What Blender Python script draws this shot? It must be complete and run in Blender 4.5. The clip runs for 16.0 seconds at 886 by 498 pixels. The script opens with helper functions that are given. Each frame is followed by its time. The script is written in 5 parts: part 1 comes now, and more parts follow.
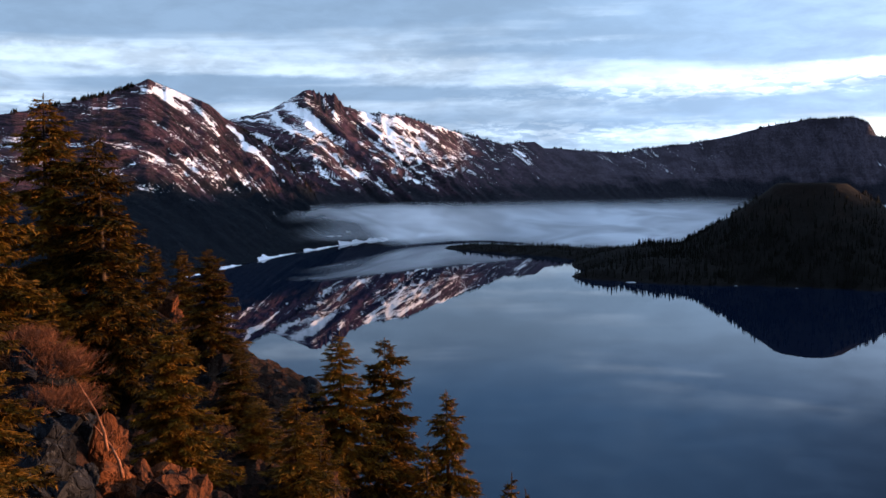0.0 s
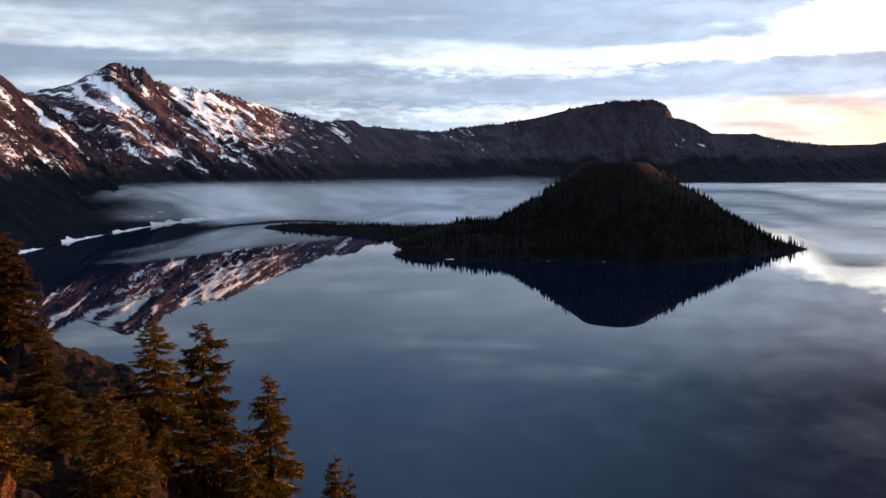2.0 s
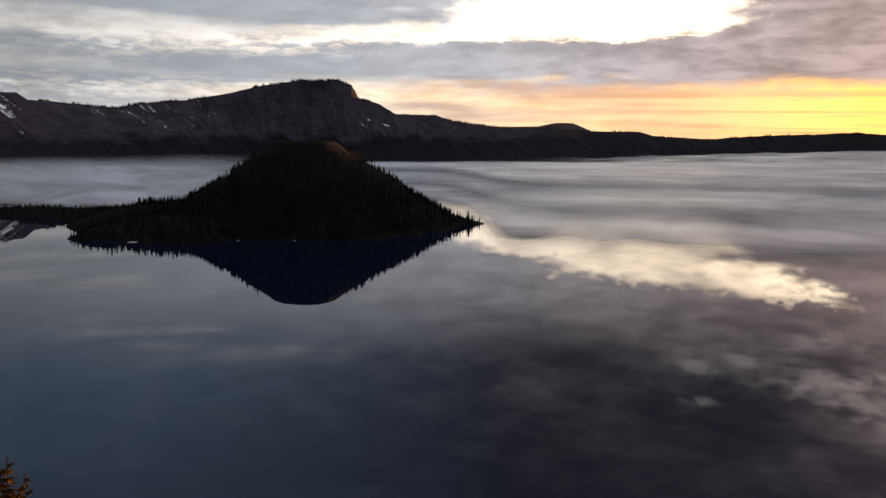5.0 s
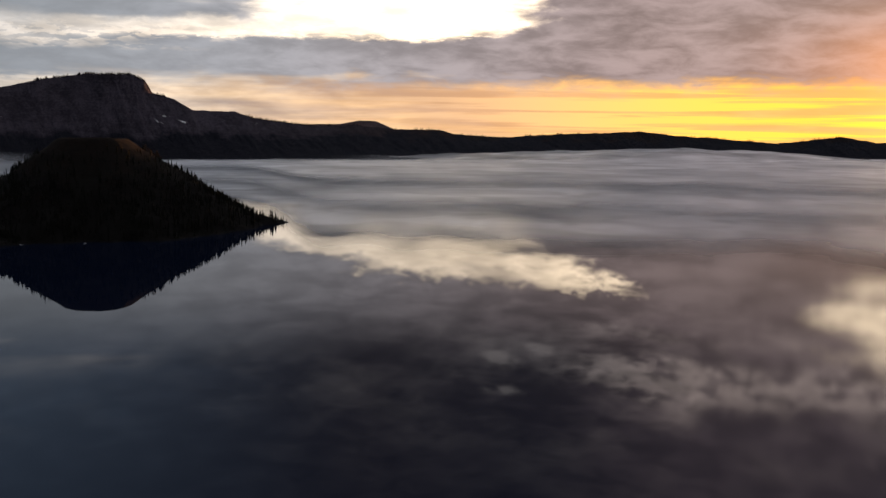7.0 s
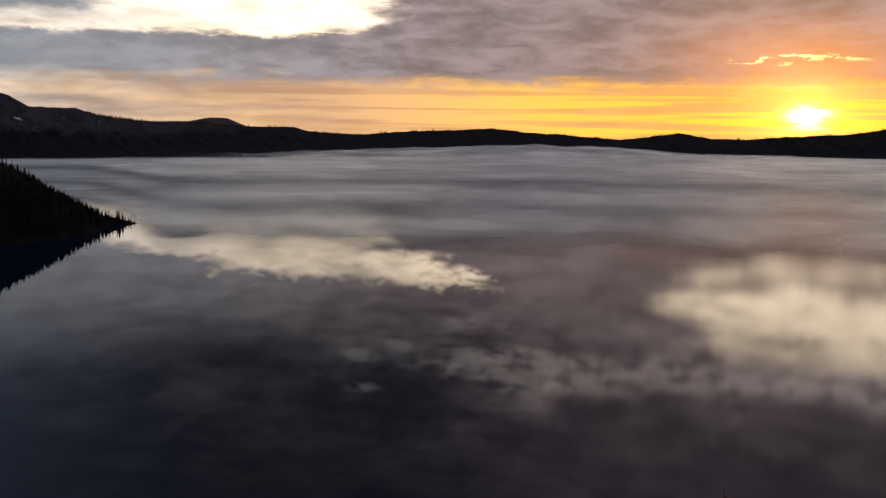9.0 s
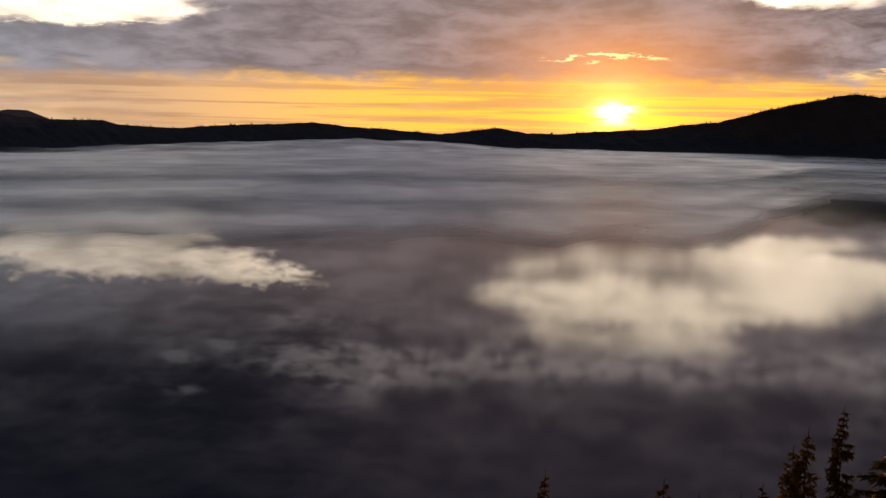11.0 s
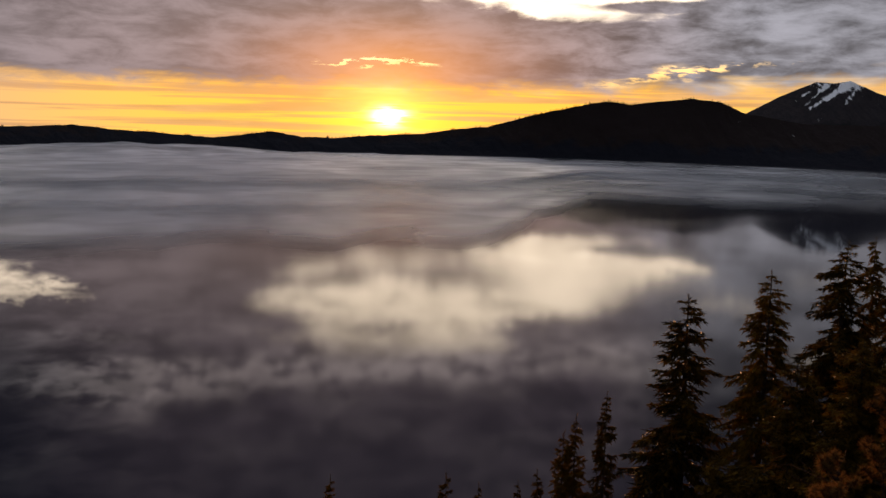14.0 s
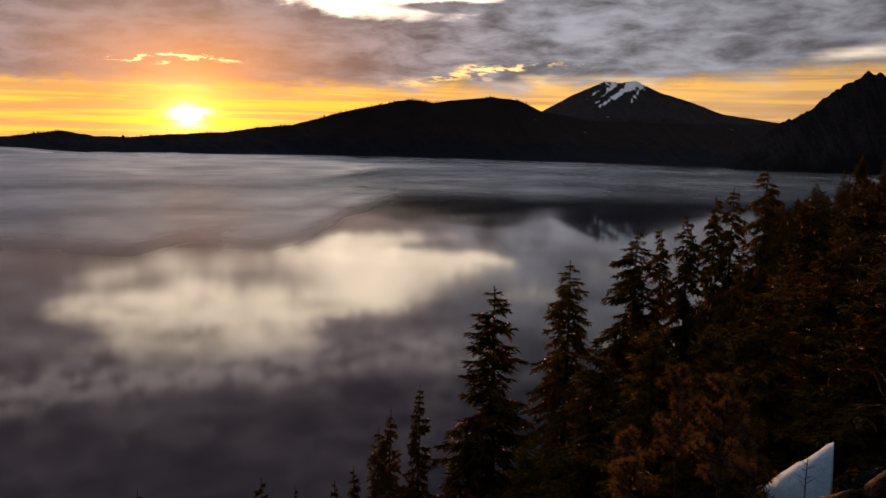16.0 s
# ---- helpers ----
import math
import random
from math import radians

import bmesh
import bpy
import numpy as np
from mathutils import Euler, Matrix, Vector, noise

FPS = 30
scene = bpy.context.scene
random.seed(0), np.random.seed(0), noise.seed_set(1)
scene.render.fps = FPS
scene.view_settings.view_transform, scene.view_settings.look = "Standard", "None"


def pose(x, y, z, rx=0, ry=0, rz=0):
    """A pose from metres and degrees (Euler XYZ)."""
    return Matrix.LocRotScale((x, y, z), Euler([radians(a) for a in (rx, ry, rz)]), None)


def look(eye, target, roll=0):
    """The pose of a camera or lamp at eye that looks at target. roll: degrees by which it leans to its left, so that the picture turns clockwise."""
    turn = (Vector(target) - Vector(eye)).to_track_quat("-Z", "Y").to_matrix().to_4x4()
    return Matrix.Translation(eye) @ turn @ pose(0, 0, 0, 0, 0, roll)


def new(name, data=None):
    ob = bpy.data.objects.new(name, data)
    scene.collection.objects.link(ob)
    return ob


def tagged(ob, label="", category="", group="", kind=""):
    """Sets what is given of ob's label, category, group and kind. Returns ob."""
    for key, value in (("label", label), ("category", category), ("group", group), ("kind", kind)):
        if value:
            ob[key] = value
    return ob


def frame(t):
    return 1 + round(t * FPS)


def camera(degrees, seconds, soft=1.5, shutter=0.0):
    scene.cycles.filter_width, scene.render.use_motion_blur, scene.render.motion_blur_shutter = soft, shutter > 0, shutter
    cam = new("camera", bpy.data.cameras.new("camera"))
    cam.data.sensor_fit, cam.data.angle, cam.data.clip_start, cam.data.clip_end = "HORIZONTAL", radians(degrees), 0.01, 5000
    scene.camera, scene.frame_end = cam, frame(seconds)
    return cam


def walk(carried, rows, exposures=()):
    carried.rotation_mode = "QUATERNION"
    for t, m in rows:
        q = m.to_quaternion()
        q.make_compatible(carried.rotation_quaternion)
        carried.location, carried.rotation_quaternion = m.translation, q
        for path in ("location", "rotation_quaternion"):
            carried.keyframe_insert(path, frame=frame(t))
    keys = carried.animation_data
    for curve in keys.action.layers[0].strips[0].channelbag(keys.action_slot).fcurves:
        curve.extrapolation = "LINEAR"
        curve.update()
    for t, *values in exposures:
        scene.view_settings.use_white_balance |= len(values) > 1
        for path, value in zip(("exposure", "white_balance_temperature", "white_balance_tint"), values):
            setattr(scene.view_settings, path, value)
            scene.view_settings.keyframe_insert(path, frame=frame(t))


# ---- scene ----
# The lake lies at z = 0; the eye stands on the rim above it. Azimuths are degrees clockwise from +y.
EYE = Vector((0.0, 0.0, 155.0))


def ray_dir(az, el):
    a, e = radians(az), radians(el)
    return Vector((math.sin(a) * math.cos(e), math.cos(a) * math.cos(e), math.sin(e)))


cam = camera(51.44, 16.0)
TURNS = (  # seconds, heading, tilt, lean
    (0.0, 11.44, -4.94, -0.86), (0.5, 13.95, -5.28, -0.75), (1.0, 16.67, -5.63, -0.65), (1.5, 19.55, -6.01, -0.60),
    (2.0, 22.62, -6.40, -0.54), (2.5, 25.76, -6.80, -0.42), (3.0, 28.90, -7.18, -0.23), (3.5, 32.04, -7.54, -0.09),
    (4.0, 35.17, -7.70, 0.02), (4.5, 38.44, -7.74, 0.20), (5.0, 41.85, -7.76, 0.30), (7.5, 56.41, -7.80, 0.73),
    (8.0, 58.49, -7.80, 0.72), (10.5, 71.04, -8.06, 0.85), (11.0, 74.03, -8.08, 0.99), (11.5, 76.81, -8.05, 1.12),
    (12.0, 78.85, -7.97, 1.14), (12.5, 80.66, -7.88, 1.20), (13.0, 82.76, -7.78, 1.28), (13.5, 85.16, -7.67, 1.35),
    (14.0, 87.86, -7.58, 1.34), (14.5, 90.75, -7.53, 1.30), (15.0, 93.74, -7.49, 1.24), (15.5, 96.74, -7.47, 1.16),
    (16.0, 99.79, -7.46, 1.12))
EXPOSURES = ((0.0, 1.28, 5400, 9), (2.0, 1.2, 6150, 13), (4.0, 0.9, 7300, 17), (5.0, 0.65, 7700, 18), (8.0, 0.1, 7700, 18), (10.5, -0.14, 7200, 18), (16.0, -0.08, 7200, 19))
walk(cam, [(t, look(EYE, EYE + ray_dir(yaw, tilt) * 100, lean)) for t, yaw, tilt, lean in TURNS], EXPOSURES)

# ---- sky, sun ----
SUN_AZ, SUN_EL, LIMB_EL = 84.4, 0.42, -0.2
world = bpy.data.worlds.new("dawn_sky")
scene.world = world
world.use_nodes = True
wt = world.node_tree
wt.nodes.clear()


class Net:
    """Short hand for node trees."""

    def __init__(self, tree):
        self.tree = tree

    def node(self, kind, **values):
        n = self.tree.nodes.new(kind)
        for key, value in values.items():
            if key in n.inputs:
                self.put(n.inputs[key], value)
        return n

    def put(self, socket, value):
        if isinstance(value, bpy.types.NodeSocket):
            self.tree.links.new(value, socket)
        else:
            socket.default_value = value

    def math(self, op, a, b=0.0, c=0.0, clamp=False):
        n = self.tree.nodes.new("ShaderNodeMath")
        n.operation, n.use_clamp = op, clamp
        for s, v in zip(n.inputs, (a, b, c)):
            self.put(s, v)
        return n.outputs[0]

    def add(self, a, b):
        return self.math("ADD", a, b)

    def mul(self, a, b):
        return self.math("MULTIPLY", a, b)

    def step(self, v, lo, hi, a=0.0, b=1.0):
        n = self.tree.nodes.new("ShaderNodeMapRange")
        n.interpolation_type = "SMOOTHSTEP"
        for s, q in zip(n.inputs, (v, lo, hi, a, b)):
            self.put(s, q)
        return n.outputs[0]

    def bell(self, v, centre, width):
        d = self.math("DIVIDE", self.math("SUBTRACT", v, centre), width)
        return self.math("EXPONENT", self.mul(self.mul(d, d), -1.0))

    def mix(self, f, a, b, how="MIX"):
        n = self.tree.nodes.new("ShaderNodeMix")
        n.data_type, n.blend_type, n.clamp_factor = "RGBA", how, True
        self.put(n.inputs["Factor"], f)
        for key, v in (("A", a), ("B", b)):
            s = [q for q in n.inputs if q.name == key and q.type == "RGBA"][0]
            self.put(s, v if isinstance(v, bpy.types.NodeSocket) else (*v, 1.0))
        return [q for q in n.outputs if q.type == "RGBA"][0]

    def xyz(self, x, y, z):
        n = self.tree.nodes.new("ShaderNodeCombineXYZ")
        for s, v in zip(n.inputs, (x, y, z)):
            self.put(s, v)
        return n.outputs[0]

    def noise(self, vec, scale, detail=5.0, rough=0.55, warp=0.0):
        n = self.tree.nodes.new("ShaderNodeTexNoise")
        self.put(n.inputs["Vector"], vec)
        n.inputs["Scale"].default_value, n.inputs["Detail"].default_value = scale, detail
        n.inputs["Roughness"].default_value, n.inputs["Distortion"].default_value = rough, warp
        return n.outputs[0]


# Rifts that let the bright sky through, thin wisps and the thick decks between them:
# bearing, height, half length, half height, tilt, softness, weight
RIFTS = (
    (51.5, 6.4, 8.0, 1.5, 0, 0.4, 1.0), (55.0, 8.4, 9.5, 1.5, 8, 0.45, 0.85), (65.0, 10.0, 3.5, 0.5, 2, 0.8, 0.6),
    (39.5, 5.4, 9.0, 0.55, 2, 0.7, 0.8), (82.5, 11.4, 8.0, 2.4, 0, 0.7, 0.46), (91.0, 10.6, 8.0, 1.5, -5, 0.7, 0.48),
    (97.0, 7.7, 6.5, 1.7, 0, 0.35, 1.0), (105.5, 10.3, 2.2, 0.5, 0, 0.7, 0.8),
    (82.2, 3.75, 2.2, 0.32, 4, 0.9, 1.7), (85.4, 3.85, 1.8, 0.28, -3, 0.9, 1.7), (104.0, 3.7, 5.5, 0.30, 8, 0.8, 0.8))
RIFTS += (
    (-9.0, 6.8, 7.0, 0.40, -1, 0.8, 0.6), (8.0, 6.1, 6.0, 0.40, 1, 0.8, 0.6), (27.0, 4.7, 12.0, 0.90, 0, 0.8, 0.4), (18.0, 2.2, 12.0, 0.6, 0, 0.8, 0.4), (-12.0, 4.2, 9.0, 0.5, 0, 0.8, 0.4))
WISPS = (
    (69.5, 15.4, 7.0, 1.2, 3, 0.8, 1.0), (85.0, 14.8, 10.0, 1.0, -2, 0.8, 0.8), (57.6, 14.6, 0.9, 0.35, 10, 0.9, 0.9),
    (60.2, 13.9, 0.8, 0.30, 5, 0.9, 0.9), (58.2, 16.5, 1.1, 0.30, 5, 0.9, 0.8), (100.0, 14.0, 5.0, 0.8, 8, 0.8, 0.6),
    (66.0, 12.6, 5.0, 0.4, 3, 0.8, 0.5))
DECKS = (
    (77.0, 5.2, 17.0, 2.3, 0, 0.35, 1.0), (59.0, 4.2, 14.0, 0.9, 2, 0.5, 0.7), (34.0, 3.3, 16.0, 0.8, 1, 0.6, 0.5),
    (66.0, 12.3, 12.0, 1.9, 6, 0.5, 0.9), (101.0, 12.6, 9.0, 2.2, -10, 0.5, 0.9), (106.0, 5.9, 12.0, 1.5, 2, 0.4, 0.7),
    (42.0, 4.6, 8.0, 0.35, 0, 0.6, 0.5), (40.0, 11.5, 14.0, 2.6, 4, 0.6, 0.6), (100.0, 7.3, 4.0, 0.25, 0, 0.6, 0.9),
    (71.0, 9.0, 5.5, 2.4, 0, 0.6, 0.7), (116.0, 5.8, 9.0, 1.6, 4, 0.4, 0.8), (86.0, 9.2, 4.0, 0.3, 2, 0.8, 0.35))
DECKS += (
    (26.0, 6.9, 11.0, 0.45, -1, 0.7, 0.7), (1.0, 9.2, 15.0, 1.1, 0, 0.7, 0.6), (12.0, 4.7, 9.0, 0.40, 0, 0.7, 0.5), (-2.0, 5.5, 8.0, 0.3, 1, 0.7, 0.5), (30.0, 8.4, 10.0, 0.7, 0, 0.7, 0.4), (6.0, 13.4, 18.0, 3.0, 0, 0.8, 0.4), (54.0, 18.0, 14.0, 5.0, 3, 0.8, 0.6))


def paint_sky():
    g = Net(wt)
    way = g.node("ShaderNodeTexCoord").outputs["Generated"]
    sep = g.node("ShaderNodeSeparateXYZ", Vector=way)
    x, y, z = sep.outputs
    az = g.mul(g.math("ARCTAN2", x, y), 57.2958)
    el = g.mul(g.math("ARCSINE", z), 57.2958)
    sky = g.node("ShaderNodeTexSky")
    sky.sky_type, sky.sun_disc = "NISHITA", False
    sky.sun_elevation, sky.sun_rotation = radians(SUN_EL), radians(SUN_AZ)
    sky.air_density, sky.dust_density = 1.0, 2.0
    off = g.math("ABSOLUTE", g.math("SUBTRACT", az, SUN_AZ))
    warm = g.step(off, 16.0, 64.0, 1.0, 0.0)
    gain = g.step(off, 15.0, 74.0, 2.7, 0.81)
    # a flat deck of stratus, closing up towards the horizon
    depth = g.add(g.math("ABSOLUTE", z), 0.19)
    px, py = g.math("DIVIDE", x, depth), g.math("DIVIDE", y, depth)
    plan = g.xyz(px, py, 0.0)
    lift = g.math("POWER", g.math("MAXIMUM", g.add(el, 1.5), 0.05), 0.8)
    bands = g.noise(g.xyz(g.mul(az, 0.042), g.mul(lift, 1.25), 0.0), 1.0, 5.0, 0.52, 0.35)
    broad = g.noise(plan, 0.6, 4.0, 0.5, 0.3)
    fine = g.noise(plan, 2.4, 3.0, 0.48, 0.4)
    puff = g.noise(plan, 9.0, 3.5, 0.52, 0.25)

    def box(v, lo, hi, soft_lo, soft_hi):
        return g.mul(g.step(v, lo - soft_lo, lo + soft_lo), g.step(v, hi - soft_hi, hi + soft_hi, 1.0, 0.0))

    # clouds and rifts have torn edges: long and flat near the horizon, billowing higher up
    high = g.step(el, 5.0, 10.0)
    torn = g.xyz(g.mul(az, 0.30), g.mul(el, 0.95), 0.0)
    curl = g.xyz(g.mul(az, 1.3), g.mul(el, 2.6), 5.0)
    tear_a = g.math("SUBTRACT", g.noise(torn, 1.0, 5.0, 0.6, 0.3), 0.5)
    tear_b = g.math("SUBTRACT", g.noise(g.xyz(g.mul(az, 0.30), g.mul(el, 0.95), 9.0), 1.0, 5.0, 0.6, 0.3), 0.5)
    billow = g.math("SUBTRACT", g.noise(curl, 1.0, 4.0, 0.6, 0.3), 0.5)
    wa = g.add(az, g.add(g.mul(tear_a, 7.0), g.mul(billow, g.mul(high, 2.0))))
    we = g.add(el, g.add(g.mul(tear_b, g.add(0.9, g.mul(high, 1.6))), g.mul(billow, g.add(0.25, g.mul(high, 1.9)))))
    torn_way = g.xyz(wa, we, 0.0)
    even_way = g.xyz(g.add(az, g.mul(tear_a, 3.0)), g.add(el, g.mul(tear_b, 0.8)), 0.0)

    def cloud_field(shapes, where):
        """Sum of flat ellipses: bearing, height, half length, half height, tilt, soft edge, weight."""
        total = 0.0
        for a, e, long, tall, tilt, edge, weight in shapes:
            m = g.node("ShaderNodeMapping", Vector=where, Location=(a, e, 0), Rotation=(0, 0, radians(tilt)), Scale=(long, tall, 1))
            m.vector_type = "TEXTURE"
            d = g.node("ShaderNodeVectorMath")
            d.operation = "LENGTH"
            g.put(d.inputs[0], m.outputs[0])
            total = g.add(total, g.step(d.outputs["Value"], 1.0 - edge, 1.0 + edge, weight, 0.0))
        return total

    tatters = g.step(g.noise(g.xyz(g.mul(az, 0.8), g.mul(el, 3.4), 1.0), 1.0, 4.0, 0.6, 0.4), 0.44, 0.56)
    rifts = g.mul(cloud_field(RIFTS, torn_way), g.math("MAXIMUM", tatters, g.step(el, 4.2, 6.0)))
    wisps = g.mul(cloud_field(WISPS, even_way), g.step(g.noise(g.xyz(g.mul(az, 0.7), g.mul(el, 1.5), 4.0), 1.0, 2.0, 0.5, 0.4), 0.30, 0.68, 0.1, 1.2))
    decks = cloud_field(DECKS, even_way)
    low = g.math("EXPONENT", g.mul(g.math("MAXIMUM", el, 0.0), -0.40))
    west = g.math("SUBTRACT", 1.0, warm)
    body = g.add(g.add(g.mul(broad, 0.26), g.mul(bands, g.add(0.66, g.mul(warm, -0.22)))), g.mul(fine, g.add(0.08, g.mul(warm, 0.22))))
    ragged = g.add(g.mul(g.math("SUBTRACT", puff, 0.5), g.step(el, 3.5, 9.5, 0.15, 1.1)), g.math("SUBTRACT", fine, 0.5))
    body = g.add(body, g.mul(low, g.mul(west, 0.09)))
    body = g.add(body, g.mul(ragged, g.add(0.05, g.mul(warm, 0.12))))
    body = g.add(body, g.mul(west, g.add(g.mul(g.bell(el, 6.4, 1.0), 0.05), g.mul(g.bell(el, 9.4, 1.6), -0.05))))
    body = g.add(body, g.mul(g.math("SUBTRACT", rifts, decks), 0.30))
    clear = g.step(body, g.add(0.37, g.mul(warm, 0.11)), g.add(0.70, g.mul(warm, 0.06)))
    clear = g.mul(clear, g.step(el, 12.3, 15.0, 1.0, 0.0))
    mottle = g.step(g.add(g.mul(puff, 0.08), g.add(g.mul(fine, 0.3), g.mul(tear_b, 0.5))), 0.08, 0.30, g.add(0.93, g.mul(warm, -0.22)), g.add(1.07, g.mul(warm, 0.26)))
    grey = g.mix(warm, (0.36, 0.46, 0.57), (0.196, 0.172, 0.188))
    grey = g.mix(g.step(az, 94.0, 107.0), grey, (0.185, 0.205, 0.245))
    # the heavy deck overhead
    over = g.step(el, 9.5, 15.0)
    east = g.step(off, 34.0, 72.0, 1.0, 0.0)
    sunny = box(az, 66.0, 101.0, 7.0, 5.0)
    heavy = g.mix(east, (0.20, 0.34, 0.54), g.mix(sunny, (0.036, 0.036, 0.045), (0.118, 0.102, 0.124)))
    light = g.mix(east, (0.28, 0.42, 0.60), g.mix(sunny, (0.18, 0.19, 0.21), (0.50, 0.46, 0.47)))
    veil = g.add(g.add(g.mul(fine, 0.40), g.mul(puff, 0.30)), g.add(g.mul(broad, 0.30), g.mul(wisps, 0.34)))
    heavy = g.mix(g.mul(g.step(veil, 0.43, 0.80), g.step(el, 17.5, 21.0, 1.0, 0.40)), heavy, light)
    # above the view the unseen sky is brightened to lift snow and mist
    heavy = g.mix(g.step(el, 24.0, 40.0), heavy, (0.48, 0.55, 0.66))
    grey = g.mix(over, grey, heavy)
    mottle = g.add(mottle, g.mul(g.step(az, 88.0, 102.0), g.mul(g.add(tear_b, g.mul(billow, 0.12)), 1.7)))
    grey = g.mix(1.0, grey, g.xyz(mottle, mottle, mottle), "MULTIPLY")
    white = g.mix(warm, (0.86, 0.94, 1.00), (1.42, 1.28, 1.02))
    shine = g.add(1.0, g.mul(g.bell(az, 93.0, 11.0), 0.12))
    shine = g.mul(shine, g.step(g.add(g.mul(fine, 0.6), g.add(g.mul(puff, 0.4), g.mul(tear_b, 0.7))), 0.32, 0.66, 0.74, 1.12))
    white = g.mix(1.0, white, g.xyz(shine, shine, shine), "MULTIPLY")
    white = g.mix(g.mul(warm, g.step(el, 3.0, 6.0, 1.0, 0.0)), white, (1.2, 0.80, 0.27))
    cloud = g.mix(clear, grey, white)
    # the band of yellow under the deck, and the flush of orange on its underside
    beside = g.math("SUBTRACT", az, SUN_AZ)
    band = g.mul(g.mul(g.step(beside, -58.0, -22.0), g.step(beside, 46.0, 70.0, 1.0, 0.0)), g.step(g.math("SUBTRACT", g.add(el, g.mul(tear_b, 2.2)), g.mul(g.math("MAXIMUM", g.math("SUBTRACT", beside, 20.0), 0.0), 0.075)), 1.7, 3.0, 1.0, 0.0))
    cream = g.mix(g.step(beside, -30.0, -8.0), (0.60, 0.41, 0.27), (0.80, 0.48, 0.15))
    yellow = g.mix(g.bell(az, SUN_AZ, 20.0), cream, (1.15, 0.60, 0.05))
    layers = g.noise(g.xyz(g.mul(az, 0.055), g.mul(el, 1.9), 3.0), 1.0, 5.0, 0.55, 0.4)
    cloud = g.mix(g.mul(band, g.step(layers, 0.40, 0.58, 0.55, 1.0)), cloud, yellow)
    cloud = g.mix(g.mul(g.mul(band, g.step(layers, 0.56, 0.46)), 0.42), cloud, (0.52, 0.27, 0.11))
    flush = g.mul(g.mul(g.bell(az, SUN_AZ, 7.5), g.bell(el, 3.5, 2.5)), 0.68)
    cloud = g.mix(g.mul(flush, g.step(body, 0.50, 0.66, 0.85, 0.15)), cloud, (0.66, 0.235, 0.085))
    cloud = g.mix(1.0, cloud, g.xyz(gain, gain, gain), "MULTIPLY")
    # unseen sky behind the overlook is dimmed to darken the trees' shaded sides
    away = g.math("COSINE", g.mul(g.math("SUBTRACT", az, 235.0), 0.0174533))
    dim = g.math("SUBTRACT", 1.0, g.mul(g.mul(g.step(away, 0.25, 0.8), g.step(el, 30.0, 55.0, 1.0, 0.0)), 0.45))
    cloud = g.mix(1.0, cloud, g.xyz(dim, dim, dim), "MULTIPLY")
    # the sun's disc and its glare in the air
    dx = g.math("SUBTRACT", az, SUN_AZ)
    dy = g.math("SUBTRACT", el, 0.5)
    far2 = g.add(g.mul(dx, dx), g.mul(g.mul(dy, dy), 1.5))
    glare = g.math("EXPONENT", g.mul(g.math("SQRT", far2), -0.66))
    bars = g.step(g.noise(g.xyz(g.mul(az, 0.25), g.mul(el, 3.2), 2.0), 1.0, 3.0, 0.5, 0.3), 0.40, 0.56, 0.15, 1.0)
    disc = g.math("EXPONENT", g.mul(g.add(g.mul(g.mul(dx, dx), 0.7), g.mul(g.mul(dy, dy), 2.2)), -1.9))
    disc = g.mul(disc, g.math("MAXIMUM", bars, g.math("EXPONENT", g.mul(far2, -2.6))))
    total = g.node("ShaderNodeVectorMath")
    total.operation = "ADD"
    g.put(total.inputs[0], cloud)
    glow = g.mix(1.0, g.mix(1.0, g.mix(glare, (0, 0, 0), (5.0, 2.2, 0.14)), g.mix(g.math("EXPONENT", g.mul(g.math("SQRT", far2), -0.21)), (0, 0, 0), (0.85, 0.46, 0.10)), "ADD"), g.mix(disc, (0, 0, 0), (22.0, 17.0, 8.0)), "ADD")
    g.put(total.inputs[1], glow)
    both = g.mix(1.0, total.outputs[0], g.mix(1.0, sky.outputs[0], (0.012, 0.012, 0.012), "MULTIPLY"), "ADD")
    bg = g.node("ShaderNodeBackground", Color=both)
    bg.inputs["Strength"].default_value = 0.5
    wt.links.new(bg.outputs[0], g.node("ShaderNodeOutputWorld").inputs[0])


paint_sky()
lamp = bpy.data.lights.new("sun", "SUN")
lamp.energy, lamp.angle, lamp.color = 5.6, radians(0.5), (1.0, 0.48, 0.21)
new("sun", lamp).matrix_world = look(ray_dir(SUN_AZ, LIMB_EL) * 200, (0, 0, 0))
# ---- shared numbers ----
def hash2(ix, iy, seed):
    v = np.sin(ix * 127.1 + iy * 311.7 + seed * 74.7) * 43758.5453
    return v - np.floor(v)


def value_noise(x, y, seed=0):
    ix, iy = np.floor(x), np.floor(y)
    fx, fy = x - ix, y - iy
    fx, fy = fx * fx * (3 - 2 * fx), fy * fy * (3 - 2 * fy)
    a, b = hash2(ix, iy, seed), hash2(ix + 1, iy, seed)
    c, d = hash2(ix, iy + 1, seed), hash2(ix + 1, iy + 1, seed)
    return a + (b - a) * fx + (c - a) * fy + (a - b - c + d) * fx * fy


def fbm(x, y, octaves=4, seed=0):
    total, amp, norm = 0.0, 1.0, 0.0
    for k in range(octaves):
        total, norm = total + amp * (value_noise(x, y, seed + k) - 0.5), norm + amp
        x, y, amp = x * 2.03, y * 2.03, amp * 0.5
    return total / norm


def ridged(x, y, octaves=4, seed=0):
    total, amp, norm = 0.0, 1.0, 0.0
    for k in range(octaves):
        total, norm = total + amp * (1 - np.abs(2 * value_noise(x, y, seed + k) - 1)), norm + amp
        x, y, amp = x * 2.1, y * 2.1, amp * 0.5
    return total / norm


